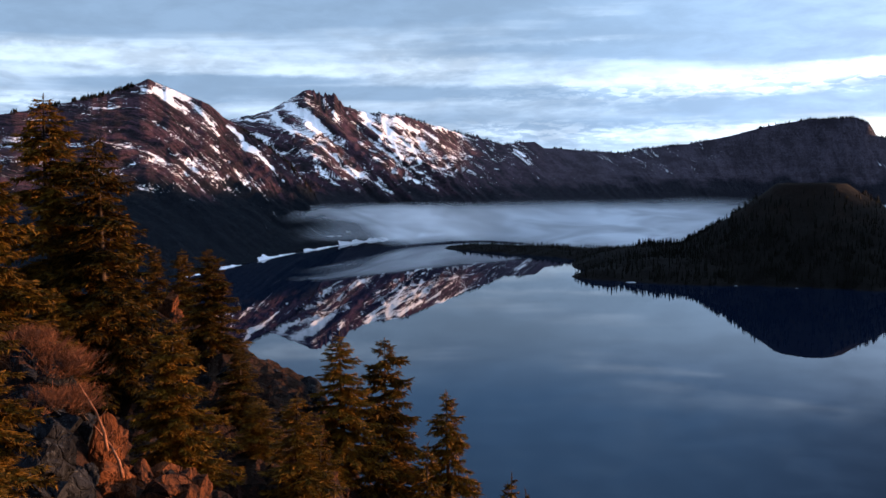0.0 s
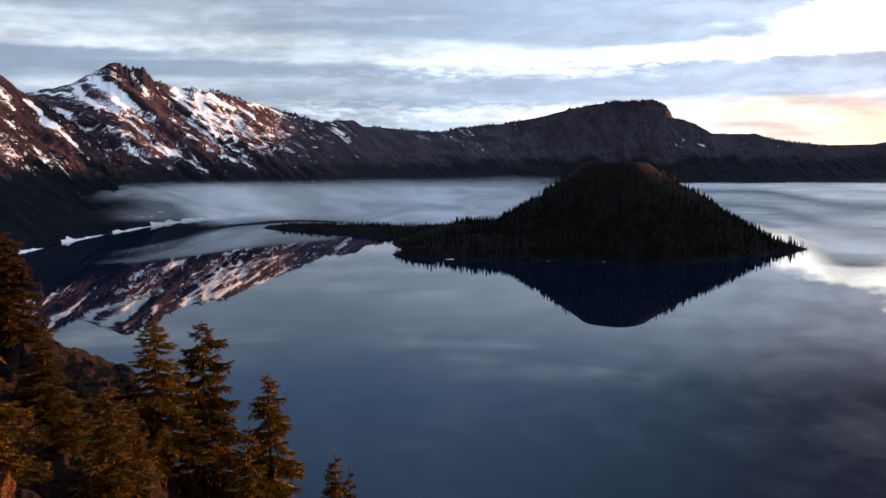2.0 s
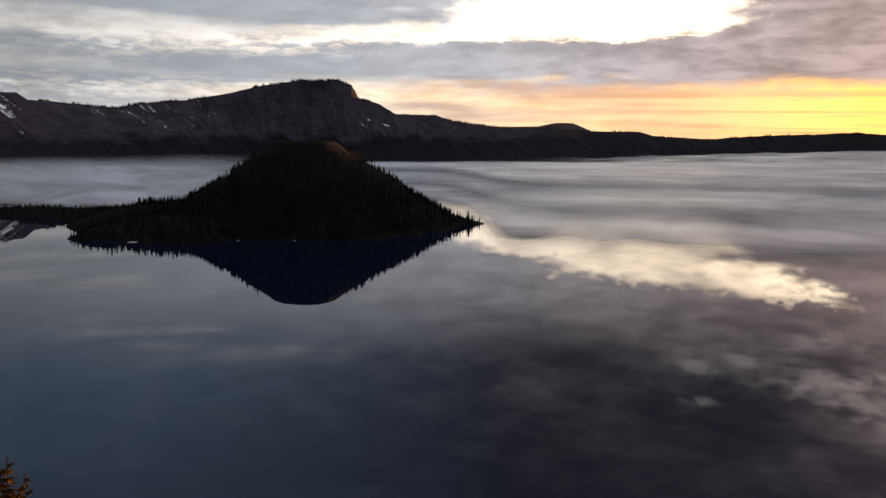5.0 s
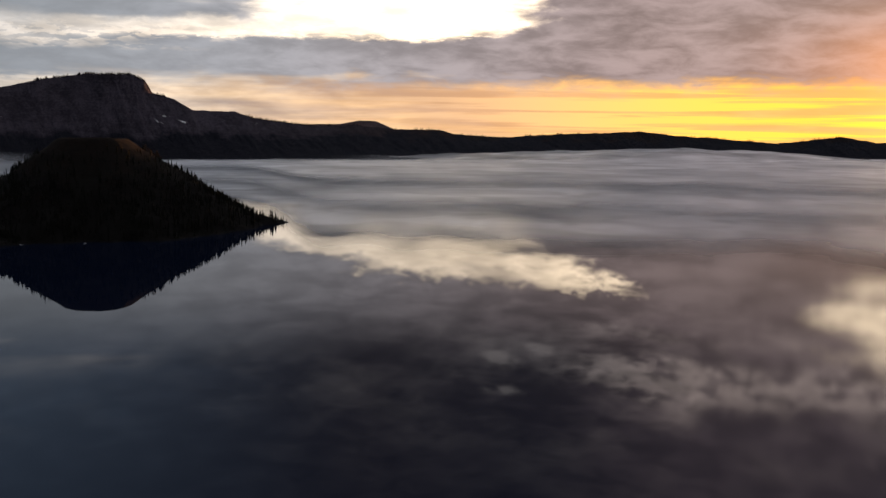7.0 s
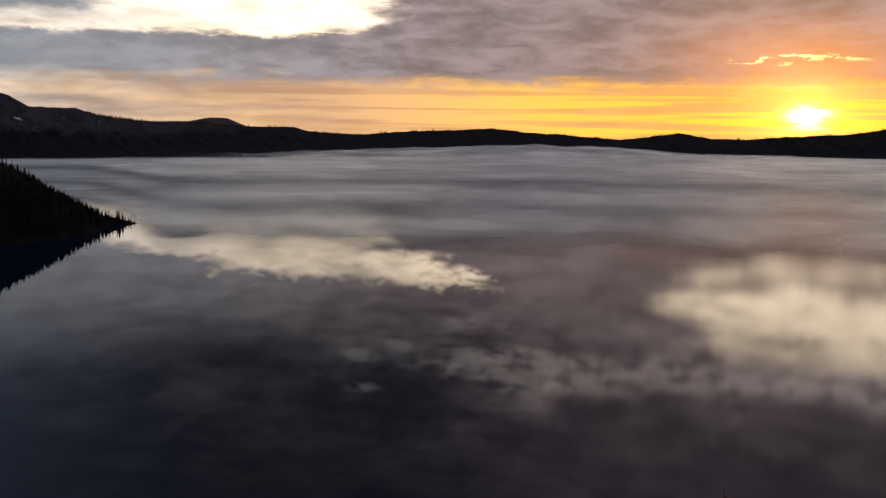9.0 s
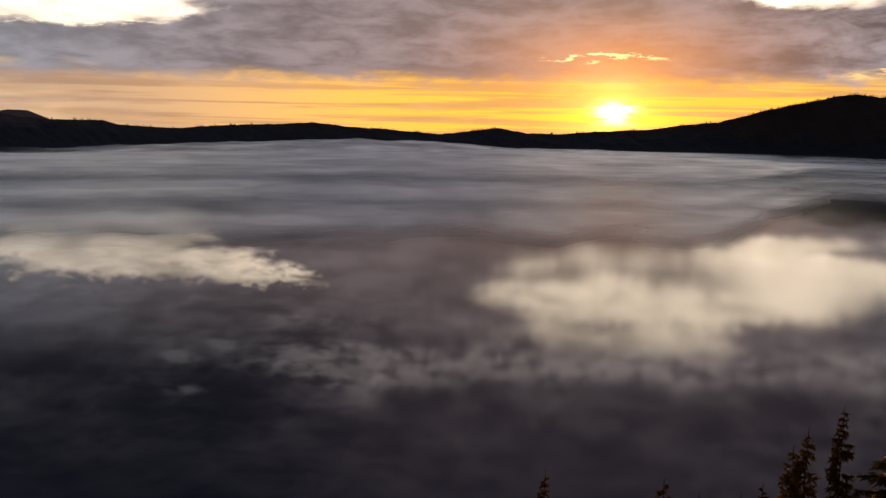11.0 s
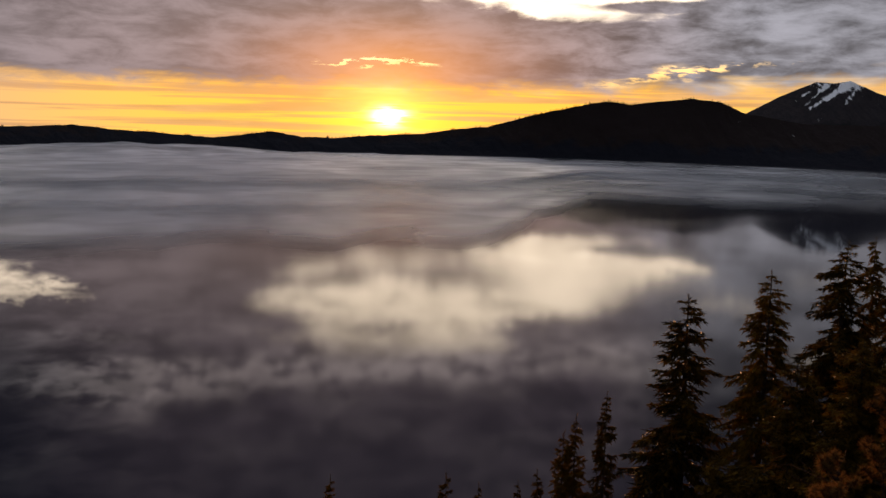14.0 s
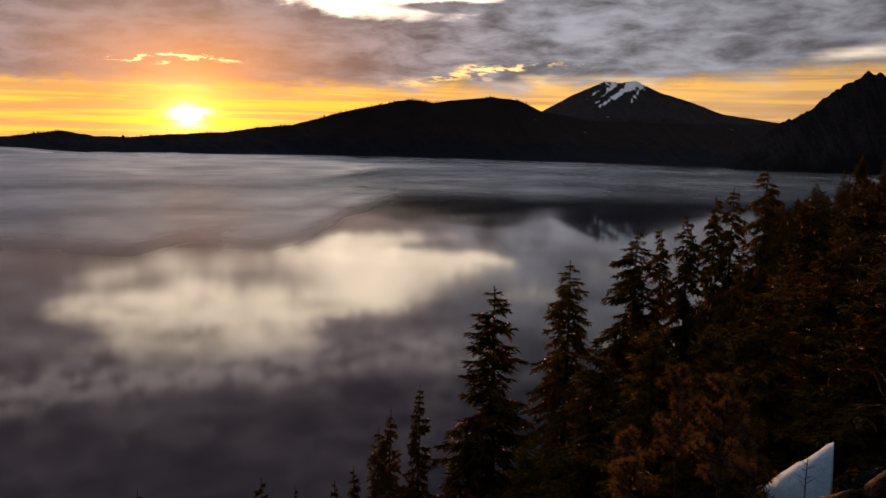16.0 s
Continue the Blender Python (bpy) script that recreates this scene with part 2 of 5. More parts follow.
def mesh_of(name, verts, faces, material, smooth=False, uvs=None):
    me = bpy.data.meshes.new(name)
    me.from_pydata([tuple(v) for v in verts], [], [tuple(f) for f in faces])
    if uvs is not None:
        layer = me.uv_layers.new(name="UVMap")
        idx = np.empty(len(me.loops), dtype=np.int32)
        me.loops.foreach_get("vertex_index", idx)
        layer.data.foreach_set("uv", np.asarray(uvs, dtype=np.float32)[idx].ravel())
    if smooth:
        me.polygons.foreach_set("use_smooth", [True] * len(me.polygons))
    for m in (material if isinstance(material, (list, tuple)) else [material]):
        me.materials.append(m)
    me.update()
    return me


def grid_faces(rows, cols):
    i = np.arange(rows - 1)[:, None] * cols + np.arange(cols - 1)[None, :]
    return np.stack([i, i + 1, i + cols + 1, i + cols], -1).reshape(-1, 4)


def part(name, me, parent, label=""):
    ob = new(name, me)
    ob.parent = parent
    return tagged(ob, label)


# ---- materials ----
def material(name, rough=0.8):
    m = bpy.data.materials.new(name)
    m.use_nodes = True
    g = Net(m.node_tree)
    b = m.node_tree.nodes["Principled BSDF"]
    b.inputs["Roughness"].default_value = rough
    b.inputs["Specular IOR Level"].default_value = 0.06
    return m, g, b


def bump(g, b, height, strength, distance):
    n = g.node("ShaderNodeBump", Height=height, Strength=strength)
    n.inputs["Distance"].default_value = distance
    g.put(b.inputs["Normal"], n.outputs[0])


def object_place(g):
    return g.node("ShaderNodeTexCoord").outputs["Object"]


def wall_material(name, rock_a, rock_b, wood, snow_lo, snow_hi, wood_top, snow_bias=0.0, north=None, bare=-0.16):
    """Caldera wall: banded rock, woods low down, snow lying in the gullies above. UV holds metres along and down the
    wall.
    north: how far the snow bias falls towards the northern and eastern walls. The northern rock colour has distance
    haze put into it; the eastern rock is darker."""
    m, g, b = material(name, 0.9)
    tex = g.node("ShaderNodeTexCoord")
    u, v, _ = g.node("ShaderNodeSeparateXYZ", Vector=tex.outputs["UV"]).outputs
    z = g.node("ShaderNodeSeparateXYZ", Vector=tex.outputs["Object"]).outputs[2]
    place = tex.outputs["Object"]
    tone = g.noise(place, 0.012, 6.0, 0.6)
    strata = g.noise(g.xyz(g.mul(u, 0.006), g.mul(z, 0.07), 0.0), 1.0, 5.0, 0.65, 0.6)
    grain = g.noise(place, 0.11, 6.0, 0.7, 0.3)
    blend = g.add(g.add(g.mul(tone, 0.4), g.mul(strata, 0.18)), g.mul(grain, 0.42))
    rib = g.noise(g.xyz(g.mul(g.add(u, g.mul(v, -0.55)), 0.075), g.mul(v, 0.011), 4.4), 1.0, 5.0, 0.68, 0.5)
    rock = g.mix(g.step(g.add(g.mul(blend, 0.5), g.mul(rib, 0.5)), 0.43, 0.56), rock_a, rock_b)
    rock = g.mix(g.step(g.noise(place, 0.16, 5.0, 0.7), 0.52, 0.60, 0.0, 0.75), rock, wood)
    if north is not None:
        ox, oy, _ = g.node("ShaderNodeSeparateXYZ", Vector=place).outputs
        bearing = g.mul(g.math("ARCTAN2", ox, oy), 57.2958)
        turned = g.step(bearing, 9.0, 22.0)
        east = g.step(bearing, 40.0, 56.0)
        # bluish distance haze is put into the northern rock colour
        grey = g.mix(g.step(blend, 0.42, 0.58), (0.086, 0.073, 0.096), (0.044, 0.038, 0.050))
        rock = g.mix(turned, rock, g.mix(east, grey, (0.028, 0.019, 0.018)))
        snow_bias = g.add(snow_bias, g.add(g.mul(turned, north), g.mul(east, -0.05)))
    # woods
    clump = g.noise(place, 0.05, 5.0, 0.7)
    cover = g.add(g.mul(g.noise(place, 0.009, 3.0, 0.5), 1.3), g.mul(g.math("SUBTRACT", wood_top, z), 0.009))
    stand = g.node("ShaderNodeAttribute")
    stand.attribute_name = "wooded"
    woods = g.step(g.add(g.add(cover, g.mul(clump, 0.5)), g.mul(stand.outputs["Fac"], 0.55)), 0.72, 1.15)
    col = g.mix(woods, rock, wood)
    # snow streaks run down the fall line, slanting
    lean = g.add(g.mul(u, 1.0), g.mul(v, -0.75))
    streak = g.noise(g.xyz(g.mul(lean, 0.055), g.mul(v, 0.0085), 1.3), 1.0, 6.0, 0.66, 0.35)
    patch = g.noise(g.xyz(g.mul(lean, 0.018), g.mul(v, 0.014), 8.1), 1.0, 5.0, 0.62, 0.6)
    crumb = g.noise(place, 0.15, 5.0, 0.75)
    height = g.step(z, snow_lo, snow_hi, -0.16, 0.020)
    hollow = g.node("ShaderNodeAttribute")
    hollow.attribute_name = "hollow"
    height = g.add(height, g.mul(g.math("SUBTRACT", hollow.outputs["Fac"], 0.5), 0.17))
    crest_bare = g.step(g.add(v, g.mul(g.math("SUBTRACT", patch, 0.5), 160.0)), 6.0, 34.0, bare, 0.0)
    region = g.noise(place, 0.0065, 2.0, 0.5, 0.5)
    height = g.add(g.add(height, crest_bare), g.mul(g.math("SUBTRACT", region, 0.5), 0.22))
    flat = g.node("ShaderNodeSeparateXYZ", Vector=g.node("ShaderNodeNewGeometry").outputs["Normal"]).outputs[2]
    height = g.add(height, g.step(flat, 0.50, 0.86, -0.22, 0.0))
    fleck = g.math("SUBTRACT", g.noise(place, 0.33, 3.0, 0.7), 0.5)
    amount = g.add(g.add(g.mul(streak, 0.62), g.mul(patch, 0.45)), g.add(g.add(g.mul(crumb, 0.60), -0.075), height))
    vein = g.noise(g.xyz(g.mul(lean, 0.034), g.mul(v, 0.0055), 3.7), 1.0, 5.0, 0.60, 0.6)
    narrow = g.math("SUBTRACT", 0.5, g.math("ABSOLUTE", g.math("SUBTRACT", vein, 0.5)))
    streaks = g.add(g.add(g.mul(narrow, 1.1), g.mul(g.math("SUBTRACT", crumb, 0.5), 0.18)), g.add(g.mul(g.math("SUBTRACT", patch, 0.5), 0.30), g.mul(height, 0.55)))
    amount = g.math("MAXIMUM", amount, g.add(streaks, 0.262))
    snow = g.step(g.add(g.add(amount, g.mul(fleck, 0.30)), snow_bias), 0.778, 0.792)
    col = g.mix(snow, col, (0.92, 0.93, 0.95))
    g.put(b.inputs["Base Color"], col)
    bump(g, b, g.add(g.add(g.noise(place, 0.05, 8.0, 0.75, 0.4), g.mul(rib, 0.35)), g.add(g.mul(grain, 0.5), g.mul(snow, 0.05))), g.step(snow, 0.0, 1.0, 1.0, 0.22), 16.0)
    return m


MAT = {}
# the first two wood tones carry the blue of distance haze
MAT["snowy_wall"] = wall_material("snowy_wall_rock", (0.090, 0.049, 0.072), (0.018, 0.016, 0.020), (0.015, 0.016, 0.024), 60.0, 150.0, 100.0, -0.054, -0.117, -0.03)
MAT["snowy_spur"] = wall_material("snowy_spur_rock", (0.092, 0.047, 0.062), (0.018, 0.015, 0.019), (0.006, 0.009, 0.015), 70.0, 140.0, 125.0, -0.052, None, -0.05)
MAT["dark_wall"] = wall_material("dark_wall_rock", (0.036, 0.028, 0.030), (0.018, 0.015, 0.018), (0.010, 0.010, 0.013), 150.0, 400.0, 90.0, -0.14)
# pale tones throughout: the far hill's haze is put into its rock colour
MAT["far_ridge"] = wall_material("hazed_hill_rock", (0.13, 0.09, 0.095), (0.10, 0.07, 0.075), (0.09, 0.065, 0.07), 250.0, 700.0, 120.0, -0.2)
MAT["volcano"] = wall_material("volcano_rock", (0.05, 0.04, 0.042), (0.03, 0.026, 0.03), (0.014, 0.014, 0.015), 300.0, 400.0, 200.0, -0.11, None, 0.0)


def simple_mat(name, a, b_, scale, rough=0.85, bump_d=0.02, warp=0.3):
    m, g, b = material(name, rough)
    p = object_place(g)
    n1, n2 = g.noise(p, scale, 6.0, 0.6, warp), g.noise(p, scale * 7.0, 4.0, 0.6)
    rnd = g.node("ShaderNodeObjectInfo").outputs["Random"]
    f = g.step(g.add(g.add(g.mul(n1, 0.7), g.mul(n2, 0.3)), g.mul(g.math("SUBTRACT", rnd, 0.5), 0.12)), 0.36, 0.64)
    g.put(b.inputs["Base Color"], g.mix(f, a, b_))
    bump(g, b, g.add(n1, g.mul(n2, 0.4)), 0.8, bump_d)
    return m


def leaf_mat(name, a, b_, pass_light=0.25):
    m, g, b = material(name, 0.62)
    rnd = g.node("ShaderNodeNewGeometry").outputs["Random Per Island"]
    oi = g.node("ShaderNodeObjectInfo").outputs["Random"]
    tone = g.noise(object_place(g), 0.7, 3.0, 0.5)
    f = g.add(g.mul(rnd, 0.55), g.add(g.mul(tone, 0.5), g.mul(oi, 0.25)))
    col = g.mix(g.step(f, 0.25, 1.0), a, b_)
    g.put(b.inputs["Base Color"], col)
    glow = g.node("ShaderNodeBsdfTranslucent", Color=col)
    mixer = g.node("ShaderNodeMixShader")
    mixer.inputs[0].default_value = pass_light
    m.node_tree.links.new(b.outputs[0], mixer.inputs[1])
    m.node_tree.links.new(glow.outputs[0], mixer.inputs[2])
    m.node_tree.links.new(mixer.outputs[0], m.node_tree.nodes["Material Output"].inputs[0])
    return m


# near-black to gold: gap shade and low sun are put into the needle colour
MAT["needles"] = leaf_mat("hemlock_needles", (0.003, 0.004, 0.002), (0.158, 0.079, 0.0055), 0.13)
# the bronze end holds low sunlight as colour
MAT["needles_pine"] = leaf_mat("pine_needles", (0.020, 0.012, 0.005), (0.22, 0.105, 0.030), 0.2)
MAT["twig"] = leaf_mat("bare_twigs", (0.07, 0.028, 0.014), (0.21, 0.085, 0.038), 0.1)
MAT["bark"] = simple_mat("tree_bark", (0.022, 0.016, 0.012), (0.07, 0.048, 0.034), 2.5, 0.9, 0.03)
MAT["dead_wood"] = simple_mat("weathered_wood", (0.022, 0.010, 0.007), (0.17, 0.080, 0.048), 9.0, 0.85, 0.05)
# root colour includes the red glow of the low sun
MAT["root"] = simple_mat("red_root", (0.10, 0.04, 0.02), (0.28, 0.12, 0.06), 6.0, 0.85, 0.02)


def crag_mat(name, dark, bright, fleck, size):
    """Jointed rock: stained faces, dark cracks between blocks, flecks of lichen."""
    m, g, b = material(name, 0.9)
    p = object_place(g)
    wave = g.node("ShaderNodeVectorMath")
    wave.operation = "ADD"
    g.put(wave.inputs[0], p)
    shift = g.mul(g.math("SUBTRACT", g.noise(p, size * 0.8, 4.0, 0.6), 0.5), 0.7 / size)
    g.put(wave.inputs[1], g.xyz(shift, shift, g.mul(shift, -1.0)))
    joints = g.node("ShaderNodeTexVoronoi", Vector=wave.outputs[0], Scale=size)
    joints.feature = "DISTANCE_TO_EDGE"
    crack = g.step(g.add(joints.outputs["Distance"], g.mul(g.noise(p, size * 2.0, 3.0, 0.6), 0.06)), 0.015, 0.085, 0.45, 1.0)
    n1, n2 = g.noise(p, size * 0.7, 6.0, 0.65, 0.8), g.noise(p, size * 6.0, 5.0, 0.65)
    rnd = g.node("ShaderNodeObjectInfo").outputs["Random"]
    f = g.step(g.add(g.add(g.mul(n1, 0.65), g.mul(n2, 0.35)), g.mul(g.math("SUBTRACT", rnd, 0.5), 0.14)), 0.38, 0.66)
    col = g.mix(f, dark, bright)
    col = g.mix(g.step(g.noise(p, size * 3.1, 4.0, 0.7), 0.58, 0.66, 0.0, 0.7), col, fleck)
    col = g.mix(crack, dark, col)
    g.put(b.inputs["Base Color"], col)
    bump(g, b, g.add(g.add(n1, g.mul(n2, 0.35)), g.mul(crack, 0.5)), 1.0, 0.30 / size)
    return m


# the low sun's orange is put into this rock's bright tone
MAT["rock"] = crag_mat("rim_rock", (0.010, 0.005, 0.004), (0.135, 0.046, 0.016), (0.022, 0.014, 0.011), 1.5)
# lichen flecks over a grey darkened to stand for rock in shade
MAT["grey_rock"] = crag_mat("lichen_rock", (0.004, 0.004, 0.005), (0.021, 0.022, 0.026), (0.065, 0.065, 0.066), 1.5)
def rim_mat():
    """Bare rock where the slope is steep, dark duff and soil where it is not."""
    m, g, b = material("rim_ground", 0.95)
    p = object_place(g)
    flat = g.node("ShaderNodeSeparateXYZ", Vector=g.node("ShaderNodeNewGeometry").outputs["Normal"]).outputs[2]
    n1, n2, n3 = g.noise(p, 0.35, 6.0, 0.6, 0.6), g.noise(p, 2.2, 6.0, 0.65, 0.8), g.noise(p, 9.0, 4.0, 0.6)
    rock = g.mix(g.step(g.add(g.mul(n2, 0.6), g.mul(n3, 0.4)), 0.40, 0.62), (0.004, 0.004, 0.004), (0.032, 0.015, 0.010))
    soil = g.mix(g.step(n1, 0.40, 0.62), (0.006, 0.005, 0.004), (0.024, 0.014, 0.009))
    f = g.step(g.add(flat, g.mul(g.math("SUBTRACT", n2, 0.5), 0.5)), 0.70, 0.86)
    g.put(b.inputs["Base Color"], g.mix(f, rock, soil))
    bump(g, b, g.add(n2, g.mul(n3, 0.35)), 1.0, 0.25)
    return m


MAT["ground"] = rim_mat()
MAT["snow"] = simple_mat("old_snow", (0.68, 0.71, 0.76), (0.84, 0.85, 0.87), 1.2, 0.7, 0.05)
# the bank's blue shade is put into this snow colour
MAT["shade_snow"] = simple_mat("shade_snow", (0.28, 0.40, 0.52), (0.44, 0.56, 0.68), 2.0, 0.75, 0.05)
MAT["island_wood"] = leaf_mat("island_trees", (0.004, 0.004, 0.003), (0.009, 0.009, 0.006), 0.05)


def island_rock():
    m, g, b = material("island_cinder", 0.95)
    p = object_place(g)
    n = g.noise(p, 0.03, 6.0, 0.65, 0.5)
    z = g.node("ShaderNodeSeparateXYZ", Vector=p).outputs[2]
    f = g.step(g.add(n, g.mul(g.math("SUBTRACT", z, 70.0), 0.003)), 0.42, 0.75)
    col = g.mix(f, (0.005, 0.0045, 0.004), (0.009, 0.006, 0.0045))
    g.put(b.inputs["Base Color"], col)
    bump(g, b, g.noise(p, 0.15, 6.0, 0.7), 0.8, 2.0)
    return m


MAT["island"] = island_rock()


def water_mat():
    m, g, b = material("lake_water", 0.03)
    p = object_place(g)
    b.inputs["IOR"].default_value = 1.333
    b.inputs["Specular IOR Level"].default_value = 0.5
    g.put(b.inputs["Base Color"], g.mix(g.noise(p, 0.002, 3.0, 0.5), (0.0014, 0.0050, 0.016), (0.0018, 0.006, 0.020)))
    breeze = g.step(g.noise(p, 0.0016, 4.0, 0.6, 0.5), 0.45, 0.75)
    px, py, _ = g.node("ShaderNodeSeparateXYZ", Vector=p).outputs
    east = g.step(px, 250.0, 1200.0)
    calm = g.step(g.math("ARCTAN2", px, py), 1.10, 1.30)
    g.put(b.inputs["Roughness"], g.add(g.add(0.012, g.mul(calm, 0.032)), g.mul(g.mul(breeze, east), 0.05)))
    return m


MAT["water"] = water_mat()


def fog_mat(name, shine, tone=(0.62, 0.66, 0.69, 1)):
    m, g, b = material(name, 1.0)
    nt = m.node_tree
    a = g.node("ShaderNodeAttribute")
    a.attribute_name = "thickness"
    wisp = g.noise(object_place(g), 0.0022, 4.0, 0.5, 0.4)
    shred = g.step(g.noise(object_place(g), 0.007, 2.0, 0.5, 0.6), 0.30, 0.70, 0.78, 1.18)
    soft_a = g.math("MULTIPLY", g.mul(a.outputs["Fac"], shred), g.step(wisp, 0.25, 0.62, 0.55, 1.0), clamp=True)
    dull = g.node("ShaderNodeBsdfDiffuse")
    dull.inputs[0].default_value = tone
    sheen = g.node("ShaderNodeBsdfGlossy")
    sheen.inputs["Color"].default_value, sheen.inputs["Roughness"].default_value = (0.92, 0.93, 0.95, 1), 0.33
    both, out = g.node("ShaderNodeMixShader"), g.node("ShaderNodeMixShader")
    both.inputs[0].default_value = shine
    through_bsdf, body = g.node("ShaderNodeBsdfTranslucent"), g.node("ShaderNodeMixShader")
    through_bsdf.inputs[0].default_value = tone
    body.inputs[0].default_value = 0.4
    nt.links.new(dull.outputs[0], body.inputs[1])
    nt.links.new(through_bsdf.outputs[0], body.inputs[2])
    nt.links.new(body.outputs[0], both.inputs[1])
    nt.links.new(sheen.outputs[0], both.inputs[2])
    g.put(out.inputs[0], soft_a)
    nt.links.new(g.node("ShaderNodeBsdfTransparent").outputs[0], out.inputs[1])
    nt.links.new(both.outputs[0], out.inputs[2])
    nt.links.new(out.outputs[0], nt.nodes["Material Output"].inputs[0])
    nt.nodes.remove(b)
    return m


MAT["fog"] = fog_mat("bank_mist", 0.25, (0.78, 0.81, 0.84, 1))
MAT["fog_east"] = fog_mat("sheet_mist", 0.6)
MAT["fog_roll"] = fog_mat("roll_mist", 0.08)
# ---- the lake and the caldera ----
def lake():
    n, rings = 96, (0.0, 200.0, 800.0, 2400.0, 6500.0)
    verts = [(r * math.sin(2 * math.pi * k / n), r * math.cos(2 * math.pi * k / n), 0.0) for r in rings[1:] for k in range(n)]
    faces = [tuple(range(n))[::-1]]
    for j in range(len(rings) - 2):
        for k in range(n):
            a, b = j * n + k, j * n + (k + 1) % n
            faces.append((a, a + n, b + n, b))
    ob = new("water", mesh_of("water", verts, faces, MAT["water"]))
    return tagged(ob, "still deep blue crater lake mirroring the dawn sky", "lake", kind="structure")


lake()


def smooth_line(keys, x):
    k = np.array(keys)
    return np.interp(x, k[:, 0], k[:, 1])


def round_line(keys, x, width):
    """The same with its corners rounded over that many degrees."""
    q = np.linspace(-1, 1, 15)
    w = np.exp(-4 * q * q)
    return sum(smooth_line(keys, x + width * d) * v for d, v in zip(q, w)) / w.sum()


# shore and crest of the wall, by azimuth: metres from the eye's foot
SHORE = ((-60, 420), (-40, 560), (-20, 900), (-10, 1210), (-1.9, 1516), (0, 1643), (2.9, 1812), (5.7, 1965), (9.2, 2131), (13, 2260),
         (17, 2750), (22, 3350), (30, 3780), (40, 3850), (50, 3900), (60, 4150), (75, 4250), (95, 4150), (106, 3900), (118, 3700))
CREST = ((-60, 800), (-30, 1500), (-15, 2100), (-6, 2650), (-1.4, 2750), (3.4, 2900), (10, 3050), (16, 3450), (22, 3900), (30, 4080),
         (37, 4120), (45, 4300), (55, 4480), (75, 4550), (95, 4400), (106, 4300), (118, 4350))
# crest angle above the eye's level
SPUR = ((-60, 4.5), (-30, 3.6), (-20, 3.2), (-14, 3.36), (-11, 4.02), (-8, 4.70), (-6.7, 5.2), (-6, 5.54), (-5.2, 5.2), (-4.2, 4.74), (-2.6, 4.09),
        (-1.7, 3.3), (-0.6, 2.55), (0.6, 1.75), (1.8, 0.75), (3.0, -0.6), (4.0, -2.2), (4.8, -3.6), (5.4, -4.5))
SPUR_CREST = ((-60, 800), (-30, 1500), (-15, 2100), (-6, 2400), (-1.4, 2330), (2, 2120), (4, 2000), (5.4, 1975))
WEST = ((-6, 2.6), (-2.6, 2.9), (-1.4, 3.18), (0.7, 3.62), (2.1, 4.26), (3.0, 4.8), (3.4, 4.93), (4.2, 4.52), (4.9, 4.65), (5.5, 3.90), (6.9, 3.54), (9.2, 3.28),
        (12.1, 2.34), (13.9, 1.89), (15.2, 1.49), (16.4, 1.62), (17.2, 1.6), (17.8, 1.2))
NORTH = ((17.8, 1.20), (19.3, 1.12), (21.1, 0.92), (22.6, 0.80), (23.5, 1.04), (26.1, 1.27), (28.9, 1.75), (31.0, 2.25), (33.1, 2.55),
         (35.5, 2.57), (36.2, 2.27), (36.6, 1.56), (37.9, 1.16), (38.9, 0.58), (41.3, 0.52), (42.4, 0.15), (45.2, -0.22), (46.2, -0.29))
EAST = ((46.2, -0.29), (48.5, -0.20), (51.2, -0.44), (53.7, -0.42), (54.7, -0.68), (57.7, -0.85), (60.2, -0.65), (63, -0.54), (65.9, -0.38),
        (68.4, -0.63), (71.1, -0.78), (73.8, -0.96), (75.5, -0.76), (77.2, -0.51), (79, -0.82), (81.1, -0.85), (83.2, -0.66), (86.6, -0.44),
        (88.7, -0.12), (90.4, 0.05), (92.1, 0.5), (93.4, 0.87), (95.1, 1.23), (96.7, 1.6), (97.7, 1.74), (99, 1.56), (100.6, 1.78),
        (102.7, 1.97), (104.3, 1.76), (105.7, 1.15), (109, 0.6), (119.6, 0.55))


def soft(x, a, b):
    q = np.clip((x - a) / (b - a), 0, 1)
    return q * q * (3 - 2 * q)


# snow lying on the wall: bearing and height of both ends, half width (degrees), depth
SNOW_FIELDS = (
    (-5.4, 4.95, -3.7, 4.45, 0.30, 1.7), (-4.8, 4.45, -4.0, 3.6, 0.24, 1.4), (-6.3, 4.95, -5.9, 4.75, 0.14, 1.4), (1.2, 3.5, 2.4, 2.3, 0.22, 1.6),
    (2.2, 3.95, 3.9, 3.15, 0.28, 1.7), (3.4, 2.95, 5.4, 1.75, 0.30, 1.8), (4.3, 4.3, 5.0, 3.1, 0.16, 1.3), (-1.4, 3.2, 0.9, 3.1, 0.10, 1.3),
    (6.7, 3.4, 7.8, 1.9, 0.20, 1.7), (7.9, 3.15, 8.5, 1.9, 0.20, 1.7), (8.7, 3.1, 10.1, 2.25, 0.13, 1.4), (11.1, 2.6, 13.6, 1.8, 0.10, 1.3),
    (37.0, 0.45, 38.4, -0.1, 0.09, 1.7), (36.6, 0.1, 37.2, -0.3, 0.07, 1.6))
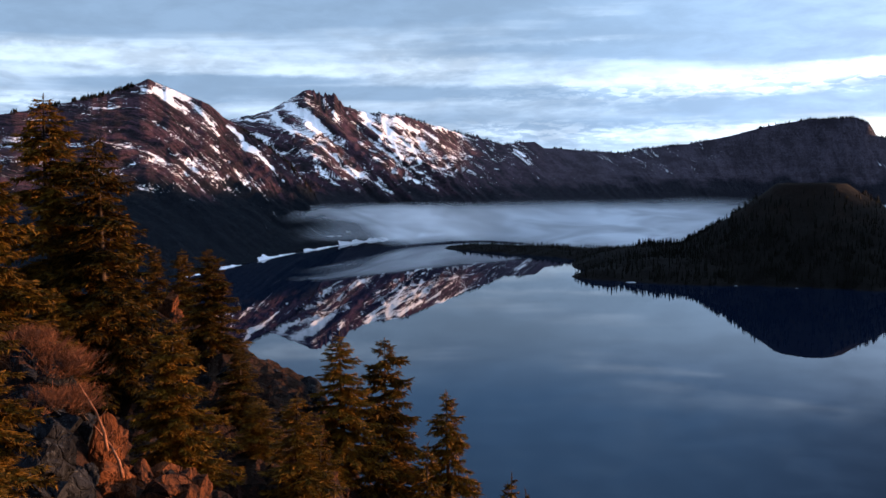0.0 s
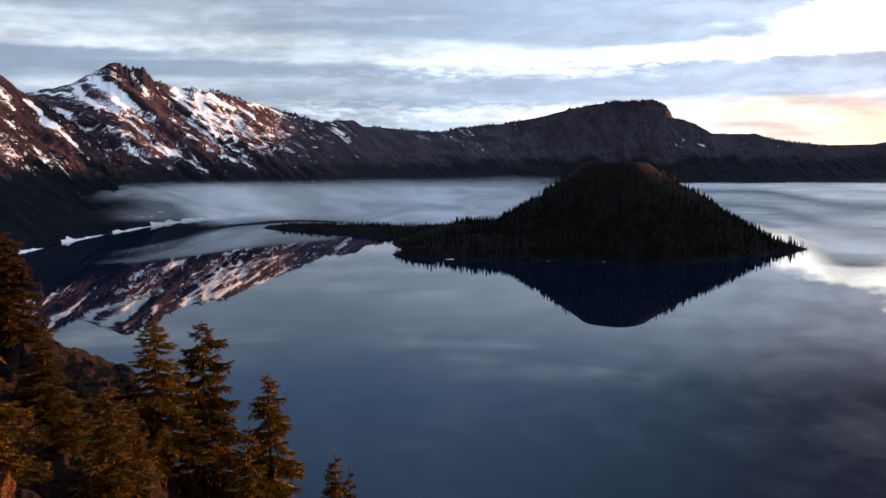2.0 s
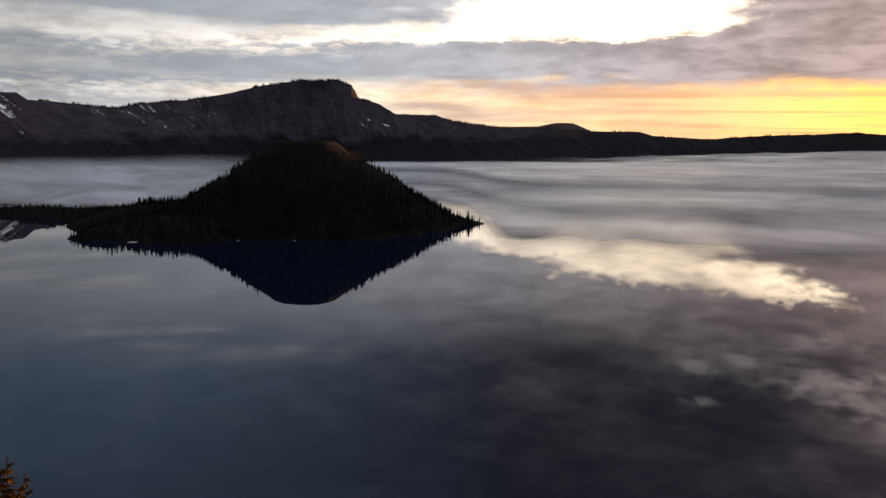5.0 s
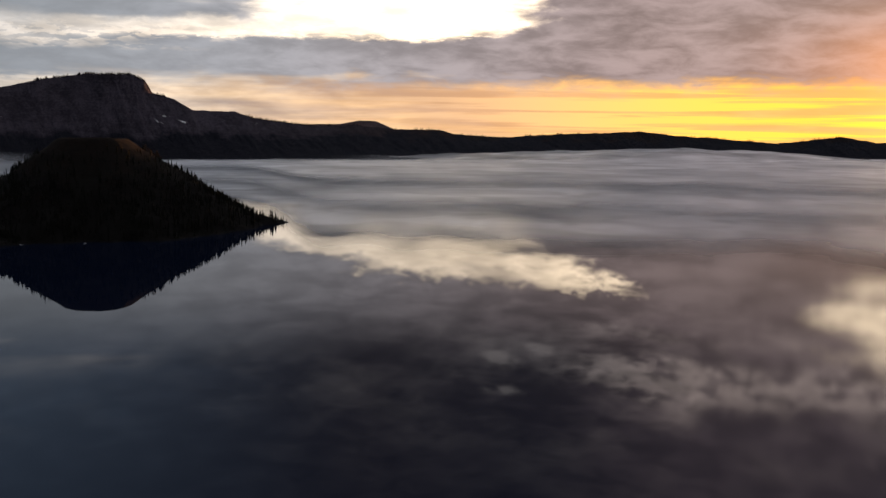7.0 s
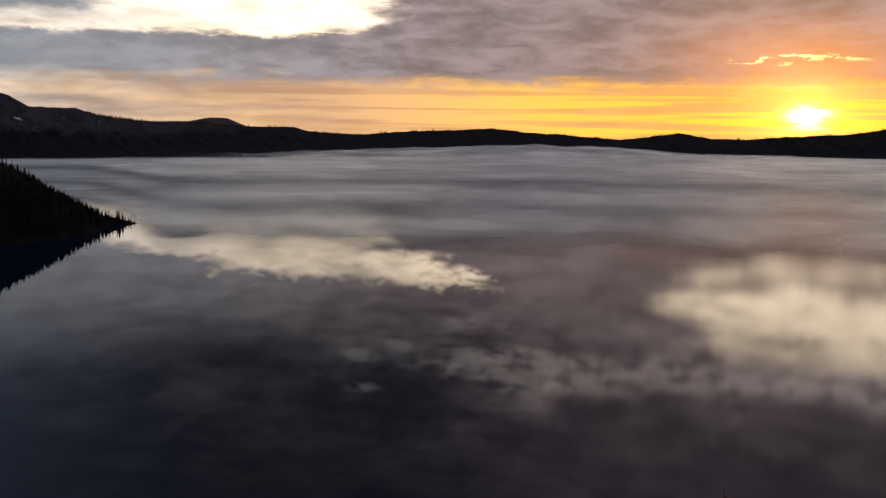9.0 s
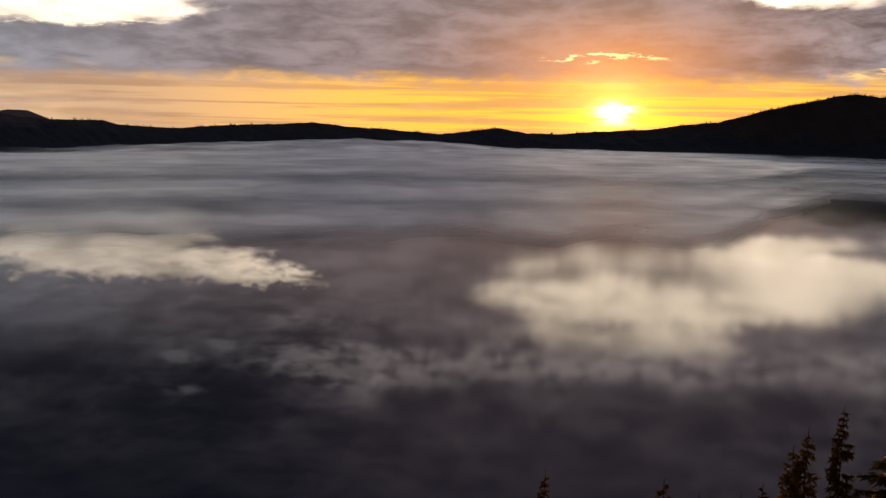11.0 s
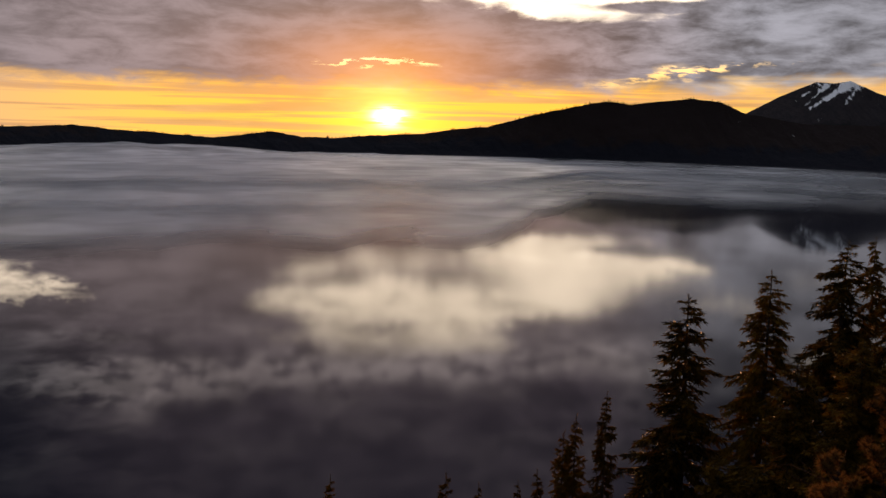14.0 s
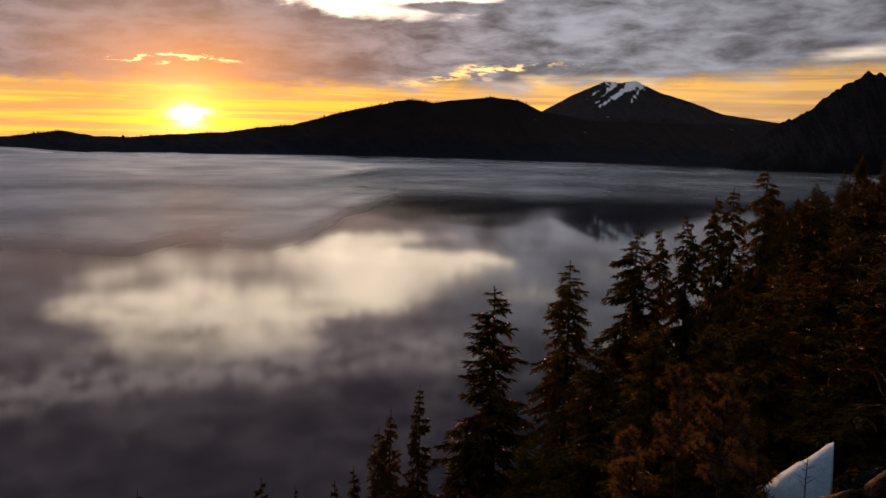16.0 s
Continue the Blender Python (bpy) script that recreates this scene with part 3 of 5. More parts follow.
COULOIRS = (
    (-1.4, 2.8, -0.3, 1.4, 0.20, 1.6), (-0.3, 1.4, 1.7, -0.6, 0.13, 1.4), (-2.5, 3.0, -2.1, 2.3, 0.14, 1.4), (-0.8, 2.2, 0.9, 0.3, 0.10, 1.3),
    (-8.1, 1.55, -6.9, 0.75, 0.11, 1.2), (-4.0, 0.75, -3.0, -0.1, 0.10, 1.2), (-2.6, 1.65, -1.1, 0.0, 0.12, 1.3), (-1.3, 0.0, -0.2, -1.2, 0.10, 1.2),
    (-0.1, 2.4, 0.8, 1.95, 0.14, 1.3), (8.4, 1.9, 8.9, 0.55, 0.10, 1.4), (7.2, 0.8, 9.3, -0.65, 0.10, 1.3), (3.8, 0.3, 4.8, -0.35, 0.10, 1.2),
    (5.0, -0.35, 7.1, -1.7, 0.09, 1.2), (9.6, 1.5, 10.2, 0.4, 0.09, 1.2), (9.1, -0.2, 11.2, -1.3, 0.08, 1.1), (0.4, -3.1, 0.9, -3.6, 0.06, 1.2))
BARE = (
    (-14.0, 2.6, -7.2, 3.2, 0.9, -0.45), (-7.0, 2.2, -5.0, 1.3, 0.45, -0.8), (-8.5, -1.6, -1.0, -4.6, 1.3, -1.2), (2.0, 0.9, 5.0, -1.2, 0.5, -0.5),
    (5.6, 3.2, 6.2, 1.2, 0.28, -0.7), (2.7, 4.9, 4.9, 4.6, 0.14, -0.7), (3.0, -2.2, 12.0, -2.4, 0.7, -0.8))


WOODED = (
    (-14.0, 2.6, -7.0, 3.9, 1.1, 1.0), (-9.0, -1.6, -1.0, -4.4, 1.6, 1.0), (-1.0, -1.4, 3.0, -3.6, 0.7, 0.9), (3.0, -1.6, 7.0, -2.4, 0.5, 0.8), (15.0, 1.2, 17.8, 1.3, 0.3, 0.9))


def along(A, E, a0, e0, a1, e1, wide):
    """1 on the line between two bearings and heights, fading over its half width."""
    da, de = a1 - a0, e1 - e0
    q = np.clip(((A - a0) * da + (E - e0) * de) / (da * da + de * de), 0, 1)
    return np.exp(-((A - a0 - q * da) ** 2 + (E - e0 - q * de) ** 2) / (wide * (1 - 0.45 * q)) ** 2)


def wall(name, label, keys, crest, mat, step_deg, rough_el, gully, cliff, seed):
    """A stretch of the caldera wall from the shore over its crest, cut by gullies that run down it aslant."""
    az = np.arange(keys[0][0], keys[-1][0] + step_deg * 0.5, step_deg)
    teeth = np.clip(1.6 - np.abs(az - 4.5) / 0.7, 0, 1) * (seed == 3)
    calm = 1 - 0.62 * soft(az, 10, 20)
    gully, rough_el = gully * calm, rough_el * calm
    el = smooth_line(keys, az) + rough_el * (fbm(az * 2.2, az * 0 + seed, 4, seed) * 0.8 + np.abs(fbm(az * 6.0, az * 0, 3, seed + 9)) * (0.5 + 4.5 * teeth))
    r_shore, r_crest = round_line(SHORE, az, 4.0), round_line(crest, az, 4.0)
    r_shore, r_crest = r_shore + 22 * fbm(az * 1.1, az * 0, 3, 8), r_crest + 60 * fbm(az * 0.7, az * 0, 3, seed + 6)
    r_crest = np.maximum(r_crest, r_shore + 12)
    top = np.maximum(EYE.z + r_crest * np.tan(np.radians(el)), 1.0)
    body = np.maximum(EYE.z + r_crest * np.tan(np.radians(round_line(keys, az, 2.2))), 1.0)
    u = np.concatenate([[-0.08], np.linspace(0, 1, 100), [1.03, 1.10, 1.3, 1.8]])
    A, U = np.meshgrid(az, u)
    S, C, T, B = (np.broadcast_to(q, A.shape) for q in (r_shore, r_crest, top, body))
    run = C - S
    inner = np.clip(U, 0, 1)
    prof = (1 - cliff) * inner ** 0.95 + cliff * inner ** 2.4
    arc = np.radians(A) * 0.5 * (S + C)
    slant = arc + U * run * 0.42
    ribs = ridged(slant / 120.0, U * 1.0 + seed, 3, seed) * 0.65 + ridged(slant / 37.0, U * 2.2 + seed, 3, seed + 1) * 0.35
    crags = fbm(arc / 26.0, U * run / 30.0, 4, seed + 3)
    bulge = np.clip(np.sin(np.pi * inner), 0, 1) ** 0.7 * np.clip(T / 90.0, 0, 1)
    steep = np.hypot(run, T)
    push = bulge * (gully * (ribs - 0.62) * 2.2 + gully * 0.42 * crags)
    R = S + U * run - push * T / steep
    Z = np.where(U < 0, -6.0, B * prof + (T - B) * inner ** 12 + push * run / steep)
    over = np.clip(U - 1, 0, 1)
    Z = np.where(U > 1, T - over * 0.55 * run, Z)
    X, Y = R * np.sin(np.radians(A)), R * np.cos(np.radians(A))
    verts = np.stack([X, Y, Z], -1).reshape(-1, 3)
    uvs = np.stack([arc, steep * (1 - U)], -1).reshape(-1, 2)
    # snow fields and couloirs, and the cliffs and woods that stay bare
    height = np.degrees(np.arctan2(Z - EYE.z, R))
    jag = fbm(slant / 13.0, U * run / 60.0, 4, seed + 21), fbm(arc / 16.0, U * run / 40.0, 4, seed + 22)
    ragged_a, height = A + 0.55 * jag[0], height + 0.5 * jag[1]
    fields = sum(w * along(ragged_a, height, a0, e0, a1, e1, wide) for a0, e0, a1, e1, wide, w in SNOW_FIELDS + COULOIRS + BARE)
    ob = new(name, mesh_of(name, verts, grid_faces(len(u), len(az)), mat, True, uvs))
    attr = ob.data.attributes.new("hollow", "FLOAT", "POINT")
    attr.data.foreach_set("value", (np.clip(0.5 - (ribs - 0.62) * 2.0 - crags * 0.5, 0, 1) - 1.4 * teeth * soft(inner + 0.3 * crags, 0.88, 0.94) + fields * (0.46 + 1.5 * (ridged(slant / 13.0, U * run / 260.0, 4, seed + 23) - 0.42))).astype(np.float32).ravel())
    attr = ob.data.attributes.new("wooded", "FLOAT", "POINT")
    attr.data.foreach_set("value", sum(w * along(ragged_a, height, a0, e0, a1, e1, wide) for a0, e0, a1, e1, wide, w in WOODED).astype(np.float32).ravel())
    return tagged(ob, label, "mountain", kind="structure"), (az, el, r_crest, top)


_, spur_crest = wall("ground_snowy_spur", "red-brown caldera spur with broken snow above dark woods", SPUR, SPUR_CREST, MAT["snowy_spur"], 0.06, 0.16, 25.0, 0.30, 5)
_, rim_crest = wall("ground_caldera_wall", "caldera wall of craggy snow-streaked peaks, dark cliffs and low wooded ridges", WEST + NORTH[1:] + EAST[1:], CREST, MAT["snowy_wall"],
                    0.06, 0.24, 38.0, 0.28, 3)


def peak(name, label, keys, dist, mat, depth, seed, rough_el, drifts=()):
    """A free-standing mountain: a ridge line with slopes before and behind it."""
    az = np.arange(keys[0][0], keys[-1][0], 0.05)
    el = smooth_line(keys, az) + rough_el * fbm(az * 3.0, az * 0 + seed, 4, seed)
    top = EYE.z + dist * np.tan(np.radians(el))
    v = np.concatenate([np.linspace(-1, 0, 40), np.linspace(0.1, 1, 6)])
    A, V = np.meshgrid(az, v)
    arc = np.radians(A) * dist
    ribs = ridged(arc / 80.0, V * 1.5 + seed, 4, seed)
    R = dist + V * depth + (ribs - 0.5) * 30.0 * np.sin(np.pi * np.clip(-V, 0, 1))
    Z = top * (1 - np.abs(V) ** 0.9) + fbm(arc / 30.0, V * 12.0, 4, seed) * 14.0 * np.sin(np.pi * np.clip(-V, 0, 1))
    verts = np.stack([R * np.sin(np.radians(A)), R * np.cos(np.radians(A)), Z], -1).reshape(-1, 3)
    uvs = np.stack([arc, -V * depth], -1).reshape(-1, 2)
    ob = new(name, mesh_of(name, verts, grid_faces(len(v), len(az)), mat, True, uvs))
    attr = ob.data.attributes.new("hollow", "FLOAT", "POINT")
    height = np.degrees(np.arctan2(Z - EYE.z, R))
    ragged_a, height = A + 0.35 * fbm(arc / 14.0, V * 60.0, 4, 87), height + 0.3 * fbm(arc / 17.0, V * 50.0, 4, 88)
    lying = sum((w * along(ragged_a, height, a0, e0, a1, e1, wide) for a0, e0, a1, e1, wide, w in drifts), np.zeros_like(A))
    attr.data.foreach_set("value", (np.clip(0.5 - (ribs - 0.62) * 2.0, 0, 1) + lying).astype(np.float32).ravel())
    return tagged(ob, label, "mountain", kind="structure")


peak("ground_volcano", "snow-capped volcanic cone beyond the far rim",
     ((101, 0.2), (105.7, 1.15), (107.4, 2.12), (109.4, 2.99), (110.4, 2.93), (111.2, 3.07), (112.6, 2.42), (114.4, 1.87), (116.4, 1.14),
      (118.3, 0.87), (121, 0.5), (128, 0.2)), 4800.0, MAT["volcano"], 900.0, 5, 0.05,
     ((111.3, 2.95, 109.2, 1.55, 0.20, 2.6), (110.0, 2.8, 108.9, 1.7, 0.09, 2.2), (109.2, 2.5, 107.9, 1.6, 0.07, 1.8), (111.6, 2.7, 111.0, 1.8, 0.09, 1.6),
      (107.6, 1.9, 106.9, 1.4, 0.06, 1.6)))
peak("ground_blue_hill", "distant bare hill over the rim, haze in its colour", ((43, -0.6), (45, -0.18), (47.6, -0.14), (48.8, 0.09), (49.8, 0.07), (51.0, -0.44), (53, -0.8)),
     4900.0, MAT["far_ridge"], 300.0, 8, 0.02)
peak("ground_dark_peak", "steep dark wooded peak above the misty shore", ((116.0, -2.5), (118.0, -0.8), (119.6, 0.69), (121.1, 1.46), (122.5, 2.58), (123.2, 3.0), (124.1, 3.60), (125, 3.35), (128, 3.6),
     (134, 4.6), (150, 4.0), (170, 2.0)), 3500.0, MAT["dark_wall"], 250.0, 11, 0.42)

# ---- the island ----
ISLE = Vector((808.0, 1231.0))
OUT, SIDE = Vector((0.549, 0.836)), Vector((0.836, -0.549))


def blob(t, r, ct, cr, rt, rr, h):
    d = ((t - ct) / rt) ** 2 + ((r - cr) / rr) ** 2
    return h * (1 - d)


def isle_height(t, r):
    """Height of the cinder cone and its lava apron; t runs along the shore, r away from the rim."""
    wob = 1 + 0.16 * fbm(t / 70.0, r / 70.0, 3, 41)
    rho = np.hypot(t, r) * wob
    base = 240.0 + 8.0 * (t > 0)
    s = np.clip((base - rho) / (base - 50.0), -0.3, 1.0)
    cone = np.where(s > 0, 126.0 * (0.90 * s + 0.10 * s ** 2), 60 * s)
    cone = cone - 14.0 * np.clip(1 - (rho / 40.0) ** 2, 0, 1)
    z = cone
    z = np.maximum(z, blob(t, r, -150, -110, 165, 140, 27))
    z = np.maximum(z, blob(t, r, -262, -180, 55, 48, 13))
    z = np.maximum(z, blob(t, r, 205, -62, 72, 36, 13))
    for k in range(7):
        q = k / 6.0
        z = np.maximum(z, blob(t, r, -190 - 400 * q, 50 + 165 * q, 100 - 25 * q, 80 - 40 * q, 17 - 8 * q))
    z = np.maximum(z, blob(t, r, -655, 225, 20, 12, 3))
    z = np.maximum(z, blob(t, r, -210, -10, 150, 130, 32))
    rough = fbm(t / 22.0, r / 22.0, 4, 43)
    return z + rough * np.where(rho > 230, 7.0, 3.0)


def isle_place(t, r):
    p = ISLE + SIDE * t + OUT * r
    return p.x, p.y


def island():
    t, r = np.arange(-720, 330, 4.0), np.arange(-320, 330, 4.0)
    Tg, Rg = np.meshgrid(t, r)
    Z = np.maximum(isle_height(Tg, Rg), -4.0)
    X, Y = ISLE.x + SIDE.x * Tg + OUT.x * Rg, ISLE.y + SIDE.y * Tg + OUT.y * Rg
    verts = np.stack([X, Y, Z], -1).reshape(-1, 3)
    faces = grid_faces(len(r), len(t))
    dry = Z.reshape(-1)[faces].max(1) > -3.9
    used = np.unique(faces[dry])
    remap = np.zeros(len(verts), dtype=int)
    remap[used] = np.arange(len(used))
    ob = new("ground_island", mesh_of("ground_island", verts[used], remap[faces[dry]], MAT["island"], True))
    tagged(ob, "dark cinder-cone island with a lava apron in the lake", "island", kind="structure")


island()


def far_tree(rng, x, y, z, h, w):
    """Three ragged tiers of a conifer seen from far off."""
    verts, faces = [], []
    for lo, hi, wide in ((0.04, 0.5, 1.0), (0.32, 0.78, 0.72), (0.6, 1.0, 0.45)):
        b = len(verts)
        spin = rng.random() * 6.28
        for k in range(5):
            a = spin + k * 1.2566
            q = wide * w * (0.7 + 0.6 * rng.random())
            verts.append((x + q * math.cos(a), y + q * math.sin(a), z + h * (lo + 0.06 * (rng.random() - 0.5))))
        verts.append((x + 0.1 * w * (rng.random() - 0.5), y, z + h * hi))
        faces += [(b + k, b + (k + 1) % 5, b + 5) for k in range(5)]
    return verts, faces


def woods(name, label, spots, mat):
    rng = random.Random(7)
    verts, faces = [], []
    for x, y, z, h, w in spots:
        v, f = far_tree(rng, x, y, z, h, w)
        b = len(verts)
        verts += v
        faces += [tuple(i + b for i in q) for q in f]
    ob = new(name, mesh_of(name, verts, faces, mat))
    return tagged(ob, label, "forest", kind="stuff")


def island_spots():
    rng = np.random.RandomState(4)
    spots = []
    t, r = rng.uniform(-640, 300, 60000), rng.uniform(-300, 280, 60000)
    z = isle_height(t, r)
    rho = np.hypot(t, r)
    thick = fbm(t / 60.0, r / 60.0, 3, 77) + 0.5
    for a, b, c, d, e, q in zip(t, r, z, rho, thick, rng.random_sample(60000)):
        if c < 1.2 or d < 62 or q > (0.45 if d < 245 else 0.28) * e * 1.5:
            continue
        if d < 130 and q > 0.5 * (d - 55) / 75.0 * e:
            continue
        h = (4.0 + 8.5 * rng.random_sample() ** 1.8) * (1.15 if c < 20 else 1.0) * (0.65 if a < -260 else 1.0)
        x, y = isle_place(a, b)
        spots.append((x, y, c - 0.3, h, h * rng.uniform(0.11, 0.17)))
    return spots


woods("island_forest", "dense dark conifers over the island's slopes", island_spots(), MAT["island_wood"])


def rim_spots(crest, n, lo, hi, back, seed, keep):
    rng = np.random.RandomState(seed)
    az, el, rc, top = crest
    spots = []
    for a in rng.uniform(lo, hi, n):
        if fbm(np.array([a * 1.3]), np.array([seed * 1.0]), 3, seed)[0] < keep:
            continue
        i = int(np.clip(np.searchsorted(az, a), 0, len(az) - 1))
        d = rng.uniform(-0.02, 0.03) * back
        r = rc[i] + d
        h = rng.uniform(5.5, 13.0)
        spots.append((r * math.sin(radians(a)), r * math.cos(radians(a)), top[i] - abs(d) * 0.5 - 1.0, h, h * 0.2))
    return spots


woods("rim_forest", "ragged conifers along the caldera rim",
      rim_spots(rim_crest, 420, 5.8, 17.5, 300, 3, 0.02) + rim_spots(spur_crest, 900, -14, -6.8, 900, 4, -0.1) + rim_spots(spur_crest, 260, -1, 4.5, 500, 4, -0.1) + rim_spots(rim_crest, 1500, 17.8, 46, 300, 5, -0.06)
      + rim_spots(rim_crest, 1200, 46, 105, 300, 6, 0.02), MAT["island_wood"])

# ---- mist on the water ----
def mist(name, label, z, az0, az1, r0, r1, dens, rise=None, mat="fog_east"):
    az, r = np.arange(az0, az1 + 0.1, 0.5), np.linspace(r0, r1, 190)
    A, R = np.meshgrid(az, r)
    X, Y = R * np.sin(np.radians(A)), R * np.cos(np.radians(A))
    Z = np.full_like(X, z) if rise is None else z + rise(A, R)
    edge = np.clip((A - az0) / 3, 0, 1) * np.clip((az1 - A) / 3, 0, 1) * np.clip((R - r0) / 60.0, 0, 1) * np.clip((r1 - R) / 60.0, 0, 1)
    d = np.clip(dens(A, R) * edge, 0, 1).ravel()
    faces = grid_faces(len(r), len(az))
    faces = faces[d[faces].max(1) > 0.004]
    ob = new(name, mesh_of(name, np.stack([X, Y, Z], -1).reshape(-1, 3), faces, MAT[mat], True))
    attr = ob.data.attributes.new("thickness", "FLOAT", "POINT")
    attr.data.foreach_set("value", d.astype(np.float32))
    return tagged(ob, label, "mist", kind="stuff")


def shore_line(A):
    return smooth_line(SHORE, A)


def bank_foot(A):
    return 1740 + 270 * soft(A, 1, 14) - 220 * soft(A, 14, 22)


def bank_depth(A, R):
    """0 at the near foot of the western bank, 1 at its crest against the peaks."""
    return (R - bank_foot(A)) / (240.0 - 50 * soft(A, 2, 12) + 450 * soft(A, 13, 22))


def west_rise(A, R):
    q = np.clip(bank_depth(A, R), -0.5, 1.5)
    low = -4.1 - 0.8 * soft(A, 15, 20)
    crest = 155 + R * np.tan(np.radians(low + (-2.0 - low) * q))
    return np.maximum(crest, 3) + fbm(A / 3.0, R / 300.0, 2, 24) * 2.5


def west_bank(A, R):
    """A lifted bank that leans on the foot of the snowy peaks."""
    q = bank_depth(A, R)
    n = fbm(A / 4.5, np.clip(q, -1, 2) * 2.6, 4, 20) * 1.5
    clear_of_isle = np.maximum(1 - soft(A, 15, 19), soft(R + n * 60, 1640, 1900))
    return 0.9 * soft(q + n * 0.3, -0.15 - 0.35 * soft(A, 6, 10), 0.45 - 0.4 * soft(A, 6, 10)) * (1 - soft(q + n * 0.07, 0.72, 1.05)) * clear_of_isle * soft(A + n * 5, 1.5, 8.0) * (1 - soft(A, 26, 35)) * (0.95 + 0.22 * n)


def east_sheet(z, top, far):
    """A wide thin sheet over the open water."""
    def dens(A, R):
        n = fbm(A / 5.0, R / 500.0, 3, int(z) + 7) * 2
        thin = 1 - 0.2 * soft(A, 95, 103) - 0.45 * soft(A + n * 3, 105, 113)
        edge_r = shore_line(A) * (EYE.z - z) / EYE.z * (1 + 0.22 * soft(A + n * 4, 59, 68))
        thin = thin * (1 - soft(R + n * 120, edge_r - 160, edge_r + 30))
        near = 1060 + far + 800 * soft(A, 90, 98) + 620 * (1 - soft(A, 41.0, 47.0))
        streaky = 1 - soft(A, 90, 98) * (0.05 + 1.5 * np.clip(0.08 - fbm(A / 4.0, R / 130.0, 3, int(z) + 3), 0, 1))
        shore = 1 - soft(R + fbm(A / 6.0, A * 0, 3, 71) * 1500, 3350, 4100) * 0.9
        streaky = streaky * (1 - 0.4 * np.exp(-((A - 85) / 8.0) ** 2) * (1 - soft(R, 1900, 3300)))
        return top * shore * streaky * soft(R + n * 60, near, near + 300 + 150 * soft(A, 87, 96)) * soft(A, 27, 38) * thin * (0.9 + 0.45 * n)
    return dens


MIST = "thin white morning mist lying on the lake"
mist("mist_bank", MIST, 0.0, 0, 36, 1500, 2800, west_bank, west_rise, "fog")
for height, top, far in ((9.0, 0.85, 0.0), (20.0, 0.7, 350.0), (33.0, 0.8, 800.0)):
    mist("mist_sheet", MIST, height, 24, 130, 820, 4300, east_sheet(height, top, far))


BANK_TOP = ((44, 6), (52, 10), (58, 22), (64, 36), (69, 43), (73, 36), (79, 17), (86, 9), (92, 4), (110, 2))


def bank_rise(A, R):
    """The mist piles up against the far wall in slow waves."""
    wave = fbm(A / 1.6, R / 260.0, 3, 63) * 16 + fbm(A / 5.0, R / 700.0, 2, 64) * 14
    return soft(R, 2500, 4000) * (round_line(BANK_TOP, A, 2.0) + wave)


def far_bank(A, R):
    n = fbm(A / 3.0, R / 220.0, 4, 66) * 2
    return 0.9 * soft(R + n * 300, 2500, 3500) * soft(A, 46, 58) * (1 - soft(A + n * 3, 88, 100)) * (0.9 + 0.4 * n)


mist("mist_bank", "low wave-topped bank of mist against the far wall", 8.0, 42, 104, 2300, 4450, far_bank, bank_rise)


def low_cloud_rise(A, R):
    """A low lumpy roll of cloud along the foot of the eastern cliffs."""
    top = 16 + 12 * soft(A, 104, 111) + fbm(A / 2.5, A * 0, 4, 81) * 26
    return np.maximum(top, 6) * np.exp(-((R - 3150) / 240.0) ** 2)


def low_cloud(A, R):
    n = fbm(A / 3.6, R / 150.0, 4, 83) * 2
    return np.clip(0.22 + 0.9 * n, 0, 0.6) * soft(R + n * 60, 2700, 2980) * (1 - soft(R, 3200, 3500)) * soft(A + n * 3, 100, 110)


mist("mist_roll", "low lumpy roll of grey cloud along the foot of the cliffs", 2.0, 98, 136, 2600, 3560, low_cloud, low_cloud_rise, "fog_roll")


# bearing where each drift begins and ends, its height at both ends
SNOW_RUNS = ((-4.4, -3.2, 5, 3), (-2.3, -1.0, 9, 4), (0.0, 2.3, 13, 4), (2.8, 5.2, 8, 5), (5.0, 9.2, 14, 4), (9.4, 10.0, 3, 3), (9.9, 12.8, 7, 3))


def shore_snow():
    """Old snow left in a ragged strip at the water's edge."""
    az = np.arange(-4.5, 12.8, 0.02)
    r0 = round_line(SHORE, az, 4.0) + 22 * fbm(az * 1.1, az * 0, 3, 8)
    tall = np.zeros_like(az)
    for start, end, first, last in SNOW_RUNS:
        inside = soft(az, start, start + 0.12) * (1 - soft(az, end - 0.5, end))
        tall = np.maximum(tall, inside * (first + (last - first) * np.clip((az - start) / (end - start), 0, 1)))
    tall = tall * (0.2 + 1.15 * ridged(az * 2.6, az * 0, 5, 59)) * np.clip(0.8 + fbm(az * 1.7, az * 0 + 3, 3, 57) * 1.6, 0.15, 1.3)
    rows = []
    for q, back in ((-0.2, -14.0), (0.12, -9.0), (0.7, 2.0), (1.0, 14.0), (0.3, 30.0)):
        r = r0 + back + tall * 0.7 * max(q, 0)
        lean = np.radians(az - 0.035 * tall * max(q, 0))
        rows.append(np.stack([r * np.sin(lean), r * np.cos(lean), tall * q + (0.0 if q > 0 else -1.0)], -1))
    ob = new("shore_snow", mesh_of("shore_snow", np.concatenate(rows), grid_faces(5, len(az)), MAT["snow"], True))
    return tagged(ob, "ragged white snow drifts along the lake shore", "snow", kind="stuff")


shore_snow()


